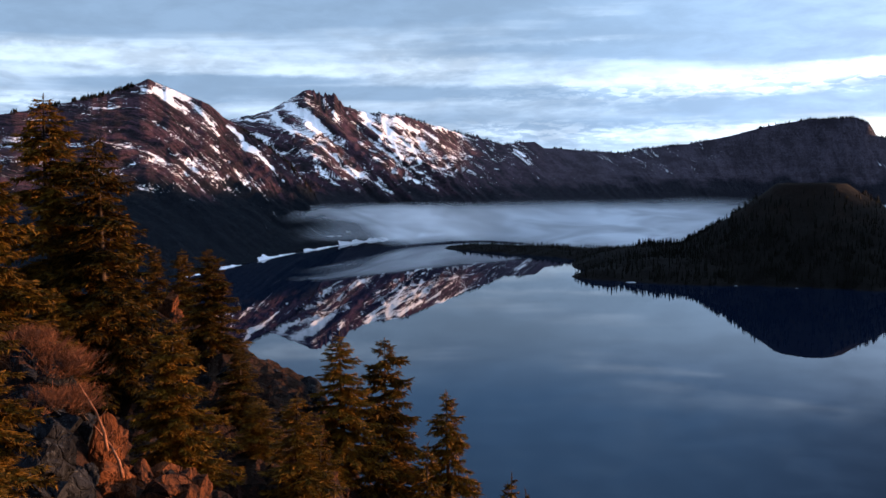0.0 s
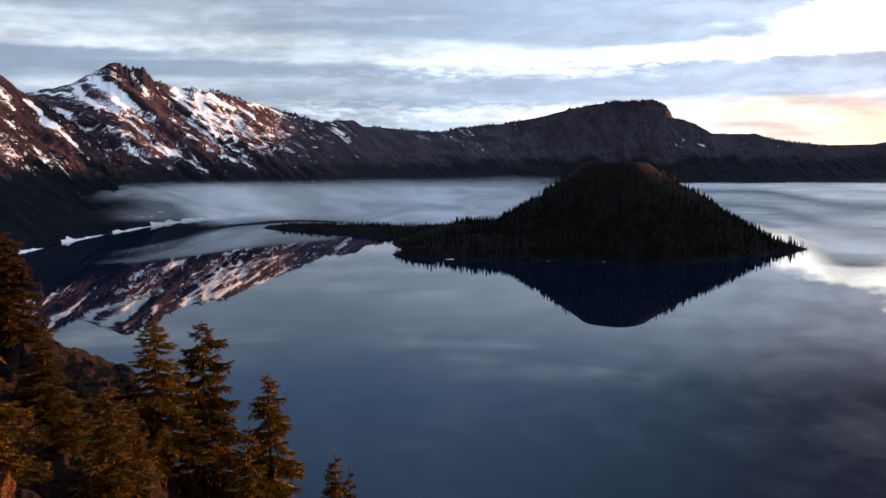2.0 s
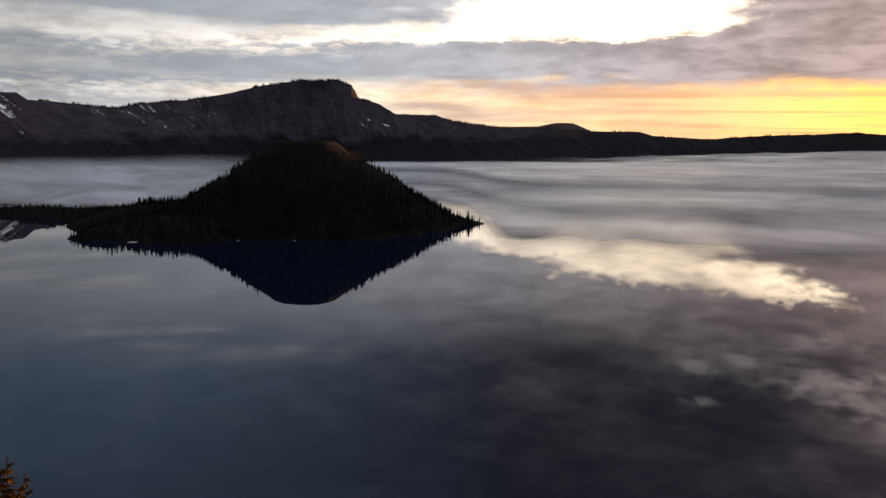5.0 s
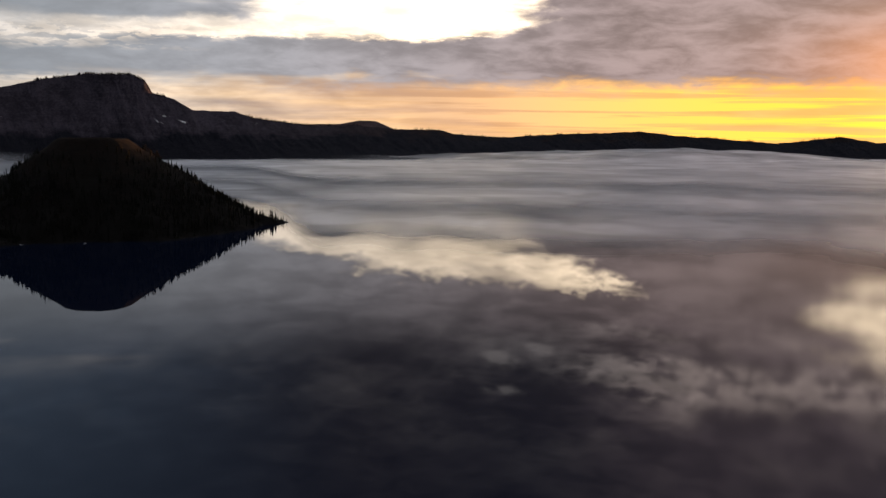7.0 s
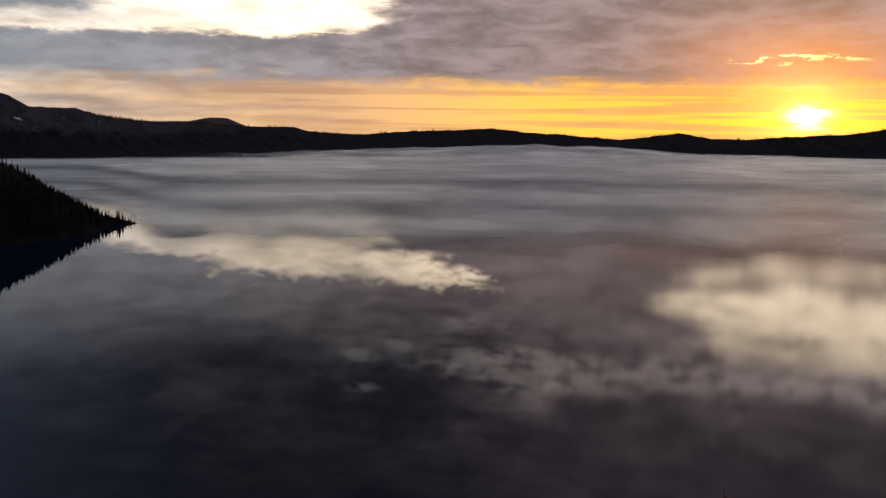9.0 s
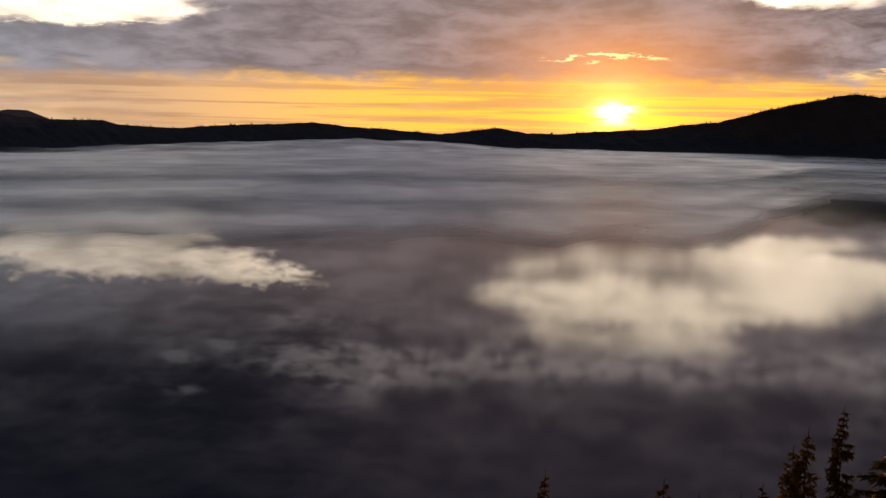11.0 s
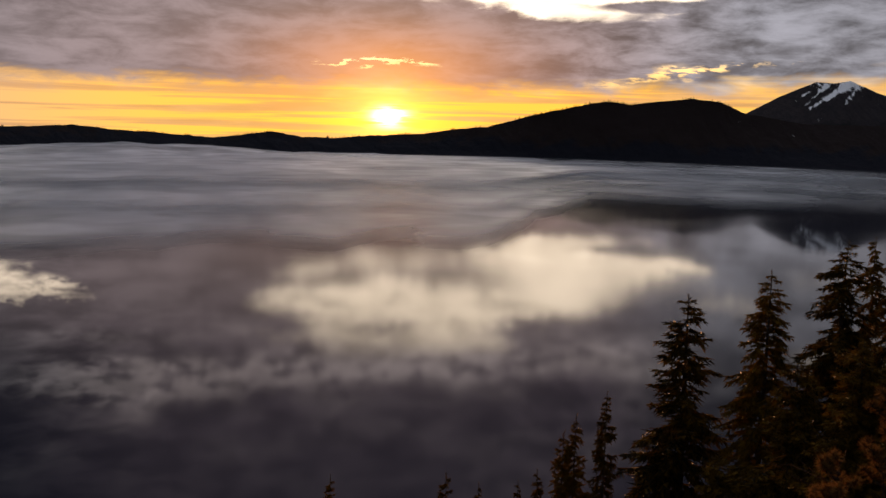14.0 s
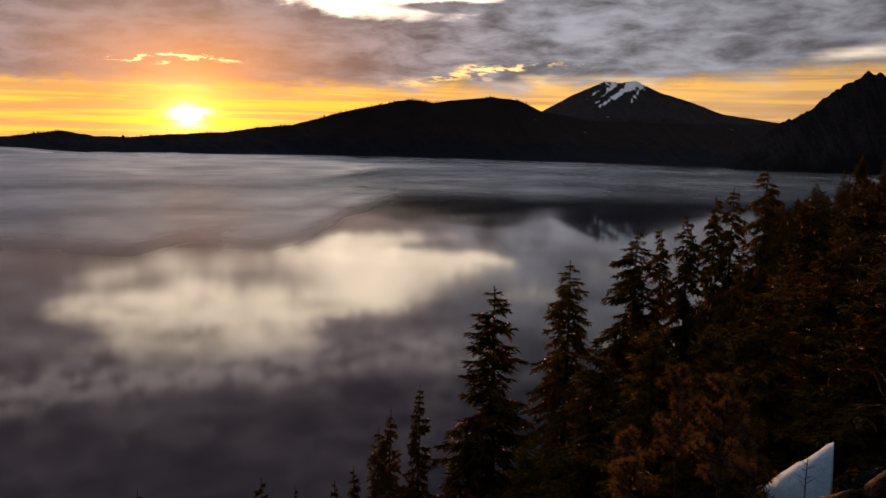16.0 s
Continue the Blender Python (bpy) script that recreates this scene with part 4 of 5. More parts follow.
def isle_snow(az, el, long, wide, spin):
    """A small leftover drift on the island's shore."""
    d = ray_dir(az, el)
    k = EYE.z / -d.z
    p = EYE + d * k
    for _ in range(6):
        rel = Vector((p.x, p.y)) - ISLE
        h = max(0.0, float(isle_height(np.array(rel.dot(SIDE)), np.array(rel.dot(OUT)))))
        p = EYE + d * ((EYE.z - h) / -d.z)
    rng = random.Random(int(az * 100))
    bm = bmesh.new()
    bmesh.ops.create_icosphere(bm, subdivisions=3, radius=1.0)
    for v in bm.verts:
        v.co *= 1 + 0.35 * noise.noise(v.co * 2.0 + Vector((rng.random() * 50, 0, 0)))
    me = bpy.data.meshes.new("snow_drift")
    bm.to_mesh(me)
    bm.free()
    me.materials.append(MAT["snow"])
    ob = new("snow_drift", me)
    ob.matrix_world = Matrix.Translation(p) @ Matrix.Rotation(radians(spin), 4, "Z") @ Matrix.Diagonal((long, wide, wide * 0.45, 1))
    return tagged(ob, "small leftover snow drift on the island shore", "snow", "snow drifts on the island")


for row in ((23.05, -7.05, 6.0, 1.5, -20), (23.35, -6.88, 7.0, 1.4, -30), (23.6, -6.7, 6.0, 1.2, -25), (23.85, -6.52, 5.0, 1.0, -20), (26.6, -4.75, 3.5, 2.0, 10), (20.3, -4.85, 4.0, 2.0, 5),
            (19.2, -4.85, 3.0, 1.6, 0), (29.2, -7.15, 1.8, 0.7, -30), (32.6, -7.2, 1.6, 0.6, -30)):
    isle_snow(*row)
# ---- the rim at hand ----
REACH = (0, 8, 11, 20, 35, 50, 60, 110, 200)
LEFT_SLOPE = {-100: (-1.6, -1.6, -1.6, -1.8, -2, -2, -2, -3, -12), -45: (-1.6, -2, -2.1, -2.6, -3.5, -4, -4, -9, -35), -22: (-1.6, -3, -4, -6.5, -8.5, -6.0, -7, -22, -65),
              -13: (-1.6, -4, -5.5, -9.5, -11, -8.2, -9.5, -32, -95), -5: (-1.6, -5, -6.5, -10.5, -12.5, -8.6, -12, -42, -112),
              1: (-1.6, -5, -6.7, -11.5, -14.5, -11, -15, -52, -122), 4: (-1.6, -6, -7.8, -13, -17, -13.5, -19, -62, -132), 9: (-1.6, -7, -9.2, -16, -23, -25, -31, -72, -142)}
RIGHT_SLOPE = {20: (-1.6, -7, -9.5, -17, -28, -38, -46, -92, -150), 85: (-1.6, -7, -9.5, -17, -28, -38, -46, -90, -150), 100: (-1.6, -6, -7.6, -13, -22, -31, -38, -76, -135),
               112: (-1.6, -4.7, -5.2, -9.5, -15, -20, -24, -42, -66), 120: (-1.6, -4.9, -5.1, -9.0, -13, -16, -18, -22, -20.5),
               126: (-1.6, -4.5, -4.5, -8.4, -12, -15, -17, -17, -8), 150: (-1.6, -2.4, -2.4, -4, -5, -5, -5, -4, 4),
               200: (-1.6, -1.6, -1.6, -1.6, -1.6, -1.4, -1.2, 0, 4), 260: (-1.6, -1.6, -1.6, -1.8, -2, -2, -2, -3, -12)}
SLOPE = {**LEFT_SLOPE, **RIGHT_SLOPE}
SLOPE_AZ = np.array(sorted(SLOPE), dtype=float)
SLOPE_Z = np.array([SLOPE[int(a)] for a in SLOPE_AZ], dtype=float)


def rim_height(az, r):
    """Ground height of the near rim."""
    az, r = np.asarray(az, dtype=float), np.asarray(r, dtype=float)
    az = np.where(az < -100, az + 360, az)
    cols = np.stack([np.interp(az, SLOPE_AZ, SLOPE_Z[:, k]) for k in range(len(REACH))], -1)
    k = np.clip(np.searchsorted(REACH, r, side="right") - 1, 0, len(REACH) - 2)
    r0, r1 = np.take(REACH, k), np.take(REACH, k + 1)
    z0, z1 = np.take_along_axis(cols, k[..., None], -1)[..., 0], np.take_along_axis(cols, k[..., None] + 1, -1)[..., 0]
    z = z0 + (z1 - z0) * np.clip((r - r0) / (r1 - r0), 0, 1)
    z = z - np.clip(r - 200, 0, 1000) * 0.9
    z = z + 4.6 * np.exp(-((az + 13.2) / 3.0) ** 2 - ((r - 31) / 5.0) ** 2)
    x, y = r * np.sin(np.radians(az)), r * np.cos(np.radians(az))
    amp = np.clip((r - 3) / 12.0, 0, 1)
    return EYE.z + z + amp * (fbm(x / 9.0, y / 9.0, 4, 91) * 3.2 + (ridged(x / 4.3, y / 4.3, 5, 95) - 0.5) * 3.0 * np.clip((r - 14) / 10.0, 0.25, 1)
                           + (ridged(x / 1.5, y / 1.5, 3, 97) - 0.55) * 1.1 * np.clip((r - 18) / 8.0, 0, 1))


def at(az, r, up=0.0):
    return Vector((r * math.sin(radians(az)), r * math.cos(radians(az)), float(rim_height(az, r)) + up))


def rim_ground():
    az = np.concatenate([np.arange(-100, -26, 3.0), np.arange(-26, 16, 0.3), np.arange(16, 90, 3.0), np.arange(90, 130, 0.5), np.arange(130, 260.1, 3.0)])
    r = np.concatenate([[0.01, 0.4], np.geomspace(2.0, 24, 22), np.geomspace(24.4, 70, 110), np.geomspace(72, 430, 26)])
    A, R = np.meshgrid(az, r)
    Z = np.maximum(rim_height(A, R), -6.0)
    verts = np.stack([R * np.sin(np.radians(A)), R * np.cos(np.radians(A)), Z], -1).reshape(-1, 3)
    ob = new("ground", mesh_of("ground", verts, grid_faces(len(r), len(az)), MAT["ground"]))
    tagged(ob, "steep rocky rim of red-brown soil above the lake", "ground", kind="structure")


rim_ground()


def tube(path, radii, sides=6):
    verts, faces = [], []
    for i, (p, q) in enumerate(zip(path, radii)):
        d = (path[min(i + 1, len(path) - 1)] - path[max(i - 1, 0)]).normalized()
        a = d.orthogonal().normalized()
        b = d.cross(a)
        for k in range(sides):
            w = 2 * math.pi * k / sides
            verts.append(p + (a * math.cos(w) + b * math.sin(w)) * q)
    for i in range(len(path) - 1):
        for k in range(sides):
            faces.append((i * sides + k, i * sides + (k + 1) % sides, (i + 1) * sides + (k + 1) % sides, (i + 1) * sides + k))
    faces.append(tuple(range((len(path) - 1) * sides, len(path) * sides)))
    return verts, faces


def join(pieces):
    verts, faces = [], []
    for v, f in pieces:
        b = len(verts)
        verts += v
        faces += [tuple(i + b for i in q) for q in f]
    return verts, faces


def spray(rng, verts, faces, p, d, size, flat, thick=0.16):
    """A tuft of needles: three narrow blades fanned about a twig."""
    side = d.cross(flat)
    if side.length < 1e-3:
        side = d.orthogonal()
    side.normalize()
    nrm = side.cross(d)
    for k in range(4):
        w = (k - 1.5) * 0.5 + rng.uniform(-0.3, 0.3)
        e = (d * math.cos(w) + side * math.sin(w) + nrm * rng.uniform(-0.4, 0.25)).normalized()
        q = (side * rng.uniform(-1.0, 1.0) + nrm * rng.uniform(-1.0, 1.0)) * size * thick
        b = len(verts)
        verts.extend((p - q, p + q, p + e * size * rng.uniform(0.7, 1.2)))
        faces.append((b, b + 1, b + 2))


def conifer_meshes(seed, height, width, density, gap, droop, taper=0.80):
    """Trunk, boughs and crown of a mountain hemlock."""
    rng = random.Random(seed)
    sway = [Vector((rng.uniform(-1, 1), rng.uniform(-1, 1), 0)) * 0.008 * height for _ in range(3)]

    def axis(h):
        q = h / height
        return Vector((0, 0, h)) + sway[0] * math.sin(q * 3) + sway[1] * math.sin(q * 6.5) * 0.5 + sway[2] * q * q * 1.5

    hs = [height * k / 14 for k in range(15)]
    trunk = tube([axis(h) for h in hs], [max(0.012, 0.017 * height * (1 - h / height) ** 0.85) for h in hs], 8)
    wood, verts, faces = [], [], []
    h = height * 0.06
    while h < height * 0.985:
        q = h / height
        reach = width * ((1 - q) ** taper) * (0.35 + 0.65 * min(1.0, q / 0.16)) * min(1.0, 0.62 + 4.0 * (1 - q)) + 0.07
        for _ in range(rng.choice((2, 3, 3))):
            if rng.random() < gap:
                continue
            w = rng.uniform(0, 6.283)
            length = reach * rng.uniform(0.55, 1.22)
            flat = Vector((math.cos(w), math.sin(w), 0))
            rise = 0.25 + 0.9 * max(0, q - 0.75) - 0.35 * (1 - q)
            pts = []
            for k in range(6):
                s = k / 5
                pts.append(axis(h) + flat * length * s + Vector((0, 0, length * (rise * s - droop * s * s + 0.28 * s ** 4))))
            wood.append(tube(pts, [0.028 * (1 - k / 5.5) * (0.5 + length * 0.4) for k in range(6)], 3))
            n = max(4, int(length * density))
            for k in range(n):
                s = (0.12 + 0.88 * (k + rng.random()) / n)
                i = min(4, int(s * 5))
                p = pts[i].lerp(pts[i + 1], s * 5 - i)
                along = (pts[i + 1] - pts[i]).normalized()
                off = along.cross(Vector((0, 0, 1))).normalized() * rng.choice((-1, 1))
                d = (along * rng.uniform(0.35, 1.0) + off * rng.uniform(0.25, 1.0) + Vector((0, 0, rng.uniform(-0.75, 0.12)))).normalized()
                size = (0.23 + 0.17 * rng.random()) * (0.75 + 0.35 * min(1.5, length)) * (1.15 - 0.4 * s) * min(1.0, 0.62 + 3.5 * (1 - q))
                spray(rng, verts, faces, p, d, size, Vector((0, 0, 1)))
                if rng.random() < 0.8:
                    spray(rng, verts, faces, p + d * size * 0.7, (d + Vector((0, 0, rng.uniform(-0.6, 0.1)))).normalized(), size * 0.8, Vector((0, 0, 1)))
            spray(rng, verts, faces, pts[5], (pts[5] - pts[4]).normalized(), 0.26 * min(1.0, 0.6 + 3.5 * (1 - q)), Vector((0, 0, 1)))
        h += height * 0.0118 * rng.uniform(0.7, 1.3) + 0.02
    for k in range(8):
        spray(rng, verts, faces, axis(height * (0.95 + 0.006 * k)), Vector((rng.uniform(-.3, .3), rng.uniform(-.3, .3), 0.9)).normalized(), 0.15, Vector((0, 1, 0)), 0.10)
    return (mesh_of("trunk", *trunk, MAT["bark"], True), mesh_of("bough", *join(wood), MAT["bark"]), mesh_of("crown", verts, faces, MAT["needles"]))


KINDS = {}


def conifer_kind(key, *args):
    KINDS[key] = (args[1], conifer_meshes(*args))


#                     seed height width density gap droop taper
conifer_kind("full", 11, 13.0, 2.7, 21.0, 0.04, 0.55, 0.62)
conifer_kind("broad", 12, 11.0, 2.7, 21.0, 0.06, 0.50, 0.64)
conifer_kind("slim", 13, 12.0, 2.1, 21.0, 0.04, 0.6, 0.72)
conifer_kind("open", 14, 13.5, 1.95, 20.0, 0.12, 0.80, 0.50)
conifer_kind("column", 18, 13.0, 2.2, 20.0, 0.08, 0.75, 0.55)
conifer_kind("spire", 15, 9.0, 1.3, 15.0, 0.05, 0.5)
conifer_kind("thin", 17, 11.0, 1.9, 7.0, 0.1, 0.45)
conifer_kind("ragged", 16, 12.5, 2.5, 20.0, 0.12, 0.55, 0.68)


def conifer(key, az, r, tip_el, label, spin, wide=1.0, group="conifers on the rim"):
    """A tree whose tip stands at that angle above the eye's level."""
    base = at(az, r, -0.35)
    tip = EYE.z + r * math.tan(radians(tip_el))
    own, meshes = KINDS[key]
    k = (tip - base.z) / own
    root = new("conifer_tree")
    for name, me in zip(("trunk", "bough", "crown"), meshes):
        tagged(part(name, me, root), kind="stuff" if name == "bough" else "")
    s = wide * (0.5 + 0.5 * k)
    root.matrix_world = Matrix.Translation(base) @ Matrix.Rotation(radians(spin), 4, "Z") @ Matrix.Diagonal((s, s, k, 1))
    return tagged(root, label, "tree", group)


GOLD = "mountain hemlock with sunlit golden-green needles on the rocky rim"
DARK = "dark mountain hemlock standing against the misty lake"
DARK_LIT = "shaded hemlock growing between broken rocks"
SPARSE = "thin-crowned hemlock with ragged drooping boughs"
SMALL = "slender young hemlock rising from the steep slope"
LEFT_TREES = (  # hemlocks on the outcrop: kind, bearing, distance, tip's angle, label, turn, width
    ("full", -11.7, 44, 4.64, GOLD, 20, 1.3), ("full", -9.0, 42, 2.43, GOLD, 140, 1.2), ("broad", -14.8, 36, 1.6, GOLD, 60, 1.0),
    ("spire", -6.1, 54, -4.25, SMALL, 10, 1.1), ("ragged", -4.5, 52, -4.48, GOLD, 200, 0.85), ("broad", -2.9, 47, -4.54, GOLD, 300, 1.0),
    ("broad", -5.2, 34, -8.6, GOLD, 80, 1.0), ("spire", -12.0, 40, -6.5, SMALL, 45, 1.6), ("ragged", -15.6, 22, -6.0, GOLD, 45, 0.9),
    ("full", -7.6, 46, -3.5, GOLD, 260, 0.8), ("slim", -1.4, 41, -10.6, DARK_LIT, 130, 1.1), ("ragged", -0.2, 38, -13.8, DARK_LIT, 10, 1.0),
    ("ragged", -15.8, 17, -15.0, GOLD, 10, 0.7))
FRONT_TREES = (  # hemlocks below the outcrop: kind, bearing, distance, tip's angle, label, turn, width
    ("ragged", 4.9, 45, -9.94, GOLD, 75, 1.2), ("broad", 7.5, 47.5, -10.37, GOLD, 190, 1.15), ("slim", 11.6, 46, -13.71, GOLD, 250, 1.3),
    ("spire", 9.9, 38, -16.84, SMALL, 30, 1.2), ("spire", 15.5, 42, -18.72, SMALL, 100, 1.0), ("spire", 16.6, 43, -19.6, SMALL, 160, 0.65),
    ("spire", 1.8, 35, -13.6, DARK_LIT, 60, 1.6), ("slim", 3.4, 36, -15.0, DARK_LIT, 100, 0.8))
SLOPE_TREES = (  # young trees on the open slope: kind, bearing, distance, tip's angle, label, turn, width
    ("spire", 80.8, 46, -21.4, SMALL, 20, 0.7), ("spire", 88.5, 44, -21.3, SMALL, 70, 0.8), ("spire", 90.7, 44, -21.8, SMALL, 120, 0.6),
    ("spire", 93.2, 42, -21.5, SMALL, 170, 0.65), ("spire", 94.3, 42, -20.7, SMALL, 220, 0.65), ("spire", 95.7, 40, -18.4, SMALL, 270, 0.8),
    ("spire", 96.4, 40, -17.4, SMALL, 320, 0.8), ("slim", 98.4, 38, -15.84, SPARSE, 15, 0.6), ("slim", 103.0, 38, -9.71, DARK, 110, 1.35),
    ("ragged", 100.8, 40, -20.5, DARK, 55, 0.8))
RIGHT_TREES = (  # the dark stand beside the overlook: kind, bearing, distance, tip's angle, label, turn, width
    ("column", 107.8, 36, -7.9, DARK, 230, 0.95), ("column", 111.8, 36, -5.83, DARK, 330, 1.05), ("open", 113.1, 40, -5.54, SPARSE, 40, 0.7),
    ("column", 114.7, 38, -4.68, SPARSE, 130, 0.7), ("open", 116.4, 40, -3.6, SPARSE, 210, 0.7), ("open", 117.3, 36, -3.07, SPARSE, 290, 0.66),
    ("open", 119.0, 34, -1.84, SPARSE, 350, 0.85), ("full", 121.9, 52, -2.9, DARK, 90, 1.1), ("full", 124.3, 48, -2.1, DARK, 170, 1.1),
    ("full", 126.8, 44, -1.0, DARK, 40, 1.1), ("broad", 123.4, 36, -5.0, DARK, 70, 1.2), ("broad", 119.8, 30, -8.0, DARK, 10, 1.0),
    ("broad", 109.6, 32, -13.0, DARK, 155, 1.0), ("broad", 113.2, 29, -11.5, DARK, 255, 0.9), ("ragged", 116.6, 27, -11.0, DARK, 25, 0.9),
    ("broad", 105.6, 34, -19.0, DARK, 305, 0.9), ("broad", 126.0, 28, -7.0, DARK, 200, 1.2))
for key, az, r, tip_el, label, spin, wide in LEFT_TREES + FRONT_TREES + SLOPE_TREES + RIGHT_TREES:
    conifer(key, az, r, tip_el, label, spin, wide)


FAR = "dark hemlock in the wooded slope beyond the overlook"
rng_slope = random.Random(31)
for k in range(34):
    a, d = rng_slope.uniform(119.2, 134), rng_slope.uniform(85, 190)
    conifer(rng_slope.choice(("thin", "thin", "open")), a, d, math.degrees(math.atan2(float(rim_height(a, d)) - EYE.z + rng_slope.uniform(7, 12), d)), FAR,
            rng_slope.uniform(0, 360), 1.0, "woods on the far slope")

for k in range(16):
    a, d = rng_slope.uniform(114.6, 119.4), rng_slope.uniform(62, 140)
    conifer("thin", a, d, math.degrees(math.atan2(float(rim_height(a, d)) - EYE.z + rng_slope.uniform(8, 12), d)), FAR,
            rng_slope.uniform(0, 360), 1.3, "woods on the far slope")

for k in range(46):
    a, d = rng_slope.uniform(118.9, 126.5), rng_slope.uniform(120, 205)
    conifer(rng_slope.choice(("full", "ragged", "slim")), a, d, math.degrees(math.atan2(float(rim_height(a, d)) - EYE.z + rng_slope.uniform(5, 9), d)), FAR,
            rng_slope.uniform(0, 360), 1.1, "woods on the far slope")

# ---- rocks ----
def boulder_mesh(seed, mat, cuts=4):
    """A block broken along joint planes."""
    rng = random.Random(seed)
    bm = bmesh.new()
    bmesh.ops.create_icosphere(bm, subdivisions=cuts, radius=1.0)
    planes = [(Vector((rng.gauss(0, 1), rng.gauss(0, 1), rng.gauss(0, 0.8))).normalized(), rng.uniform(0.38, 0.80)) for _ in range(24)]
    for v in bm.verts:
        for n, d in planes:
            over = v.co.dot(n) - d
            if over > 0:
                v.co -= n * over
        v.co += v.co.normalized() * (0.075 if cuts > 3 else 0.06) * noise.fractal(v.co * 5.0 + Vector((seed, 0, 0)), 0.8, 2.2, 4)
    me = bpy.data.meshes.new("boulder")
    bm.to_mesh(me)
    bm.free()
    me.materials.append(mat)
    return me


ROCKS = [boulder_mesh(s, MAT["rock"]) for s in (1, 2, 3)] + [boulder_mesh(s, MAT["grey_rock"]) for s in (4, 5)]
STONES = [boulder_mesh(s, MAT["rock"], 3) for s in (6, 7, 8)] + [boulder_mesh(s, MAT["grey_rock"], 3) for s in (9, 10, 11)]


def boulder(kind, az, r, el, size, spin, label):
    p = EYE + ray_dir(az, el) * (r / math.cos(radians(el)))
    floor = float(rim_height(az, r))
    ob = new("boulder", ROCKS[kind])
    z = min(p.z, floor + size[2] * 0.75)
    ob.matrix_world = Matrix.Translation((p.x, p.y, z)) @ Euler((0.2, 0.1, radians(spin))).to_matrix().to_4x4() @ Matrix.Diagonal((*size, 1))
    return tagged(ob, label, "rock", "rocks on the rim")


# red and grey put low sun and shade into the rock colour
RED, GREY = "broken rock outcrop with low-sun orange in its red-brown colour", "lichen-spotted boulder on the slope, in a shade-dark grey"
OUTCROP = (
    (3, -12.9, 26, -15.9, (1.3, 1.1, 1.9), 25, GREY), (4, -13.9, 25.5, -18.6, (1.2, 1.0, 1.6), 110, GREY),
    (0, -9.2, 29, -15.4, (0.6, 0.55, 1.3), 40, RED), (1, -8.9, 30, -16.4, (0.7, 0.6, 1.1), 75, RED),
    (3, -13.8, 26, -16.6, (0.9, 0.8, 1.2), 30, GREY), (4, -14.6, 25, -19, (0.8, 0.7, 0.9), 200, GREY),
    (0, -9.6, 32, -17.5, (1.2, 1.1, 1.6), 10, RED), (1, -8.6, 30, -20, (1.3, 1.1, 1.0), 60, RED),
    (4, -11.0, 28, -19.4, (1.2, 1.0, 1.3), 140, GREY), (3, -12.2, 28.5, -17.2, (1.1, 0.9, 1.2), 60, GREY),
    (4, -6.6, 32, -20.5, (1.0, 1.0, 0.9), 20, GREY), (0, -7.4, 30, -18.2, (0.9, 0.8, 1.1), 90, RED))
LEDGE = (
    (1, -5.6, 50, -8.4, (1.0, 0.9, 1.5), 20, RED), (0, -4.9, 49, -9.2, (0.9, 0.8, 1.2), 70, RED),
    (3, 0.6, 48, -12.9, (1.5, 1.2, 1.2), 10, GREY), (4, 2.9, 48, -13.7, (2.0, 1.4, 1.6), 60, GREY),
    (3, 1.4, 45, -15.2, (1.9, 1.3, 1.4), 20, GREY), (1, 3.2, 44, -16.0, (1.2, 1.0, 1.0), 100, RED),
    (2, -0.6, 42, -16.4, (1.4, 1.1, 1.1), 200, RED), (0, -2.2, 36, -19.2, (1.4, 1.1, 1.0), 20, RED),
    (1, -0.2, 38, -19.0, (1.3, 1.0, 1.1), 120, RED), (2, 1.6, 40, -18.5, (1.3, 1.1, 1.2), 20, RED),
    (1, 3.4, 41, -19.6, (1.3, 1.0, 1.3), 50, RED))
for row in OUTCROP + LEDGE:
    boulder(*row)


rng_rock = random.Random(77)
for k in range(70):
    a, d = rng_rock.uniform(-15.5, 5.5), rng_rock.uniform(27, 50)
    q = rng_rock.uniform(0.25, 0.95) ** 1.4
    p = at(a, d)
    ob = new("boulder", STONES[rng_rock.choice((0, 1, 2, 3, 4))])
    ob.matrix_world = Matrix.Translation(p + Vector((0, 0, q * 0.15))) @ Euler([rng_rock.uniform(0, 6) for _ in range(3)]).to_matrix().to_4x4() @ Matrix.Diagonal((q * 1.2, q, q * 0.9, 1))
    tagged(ob, "broken dark rock lying on the steep slope", "rock", "rocks on the rim")


# talus below the shrubs: blocks coloured grey for shade, then red for low sun
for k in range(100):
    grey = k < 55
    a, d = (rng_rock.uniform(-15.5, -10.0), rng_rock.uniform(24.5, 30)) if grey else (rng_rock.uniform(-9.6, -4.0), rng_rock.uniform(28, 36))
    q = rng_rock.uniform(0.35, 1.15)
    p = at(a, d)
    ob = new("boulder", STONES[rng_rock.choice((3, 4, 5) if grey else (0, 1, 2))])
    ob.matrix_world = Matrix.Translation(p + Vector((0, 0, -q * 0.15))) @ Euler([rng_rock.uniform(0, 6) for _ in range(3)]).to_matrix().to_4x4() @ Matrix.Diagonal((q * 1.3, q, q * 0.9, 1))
    tagged(ob, "craggy rock in shade-dark grey among the rubble below the shrubs" if grey else "angular rock with the low sun's red-brown in its colour", "rock", "rocks on the rim")


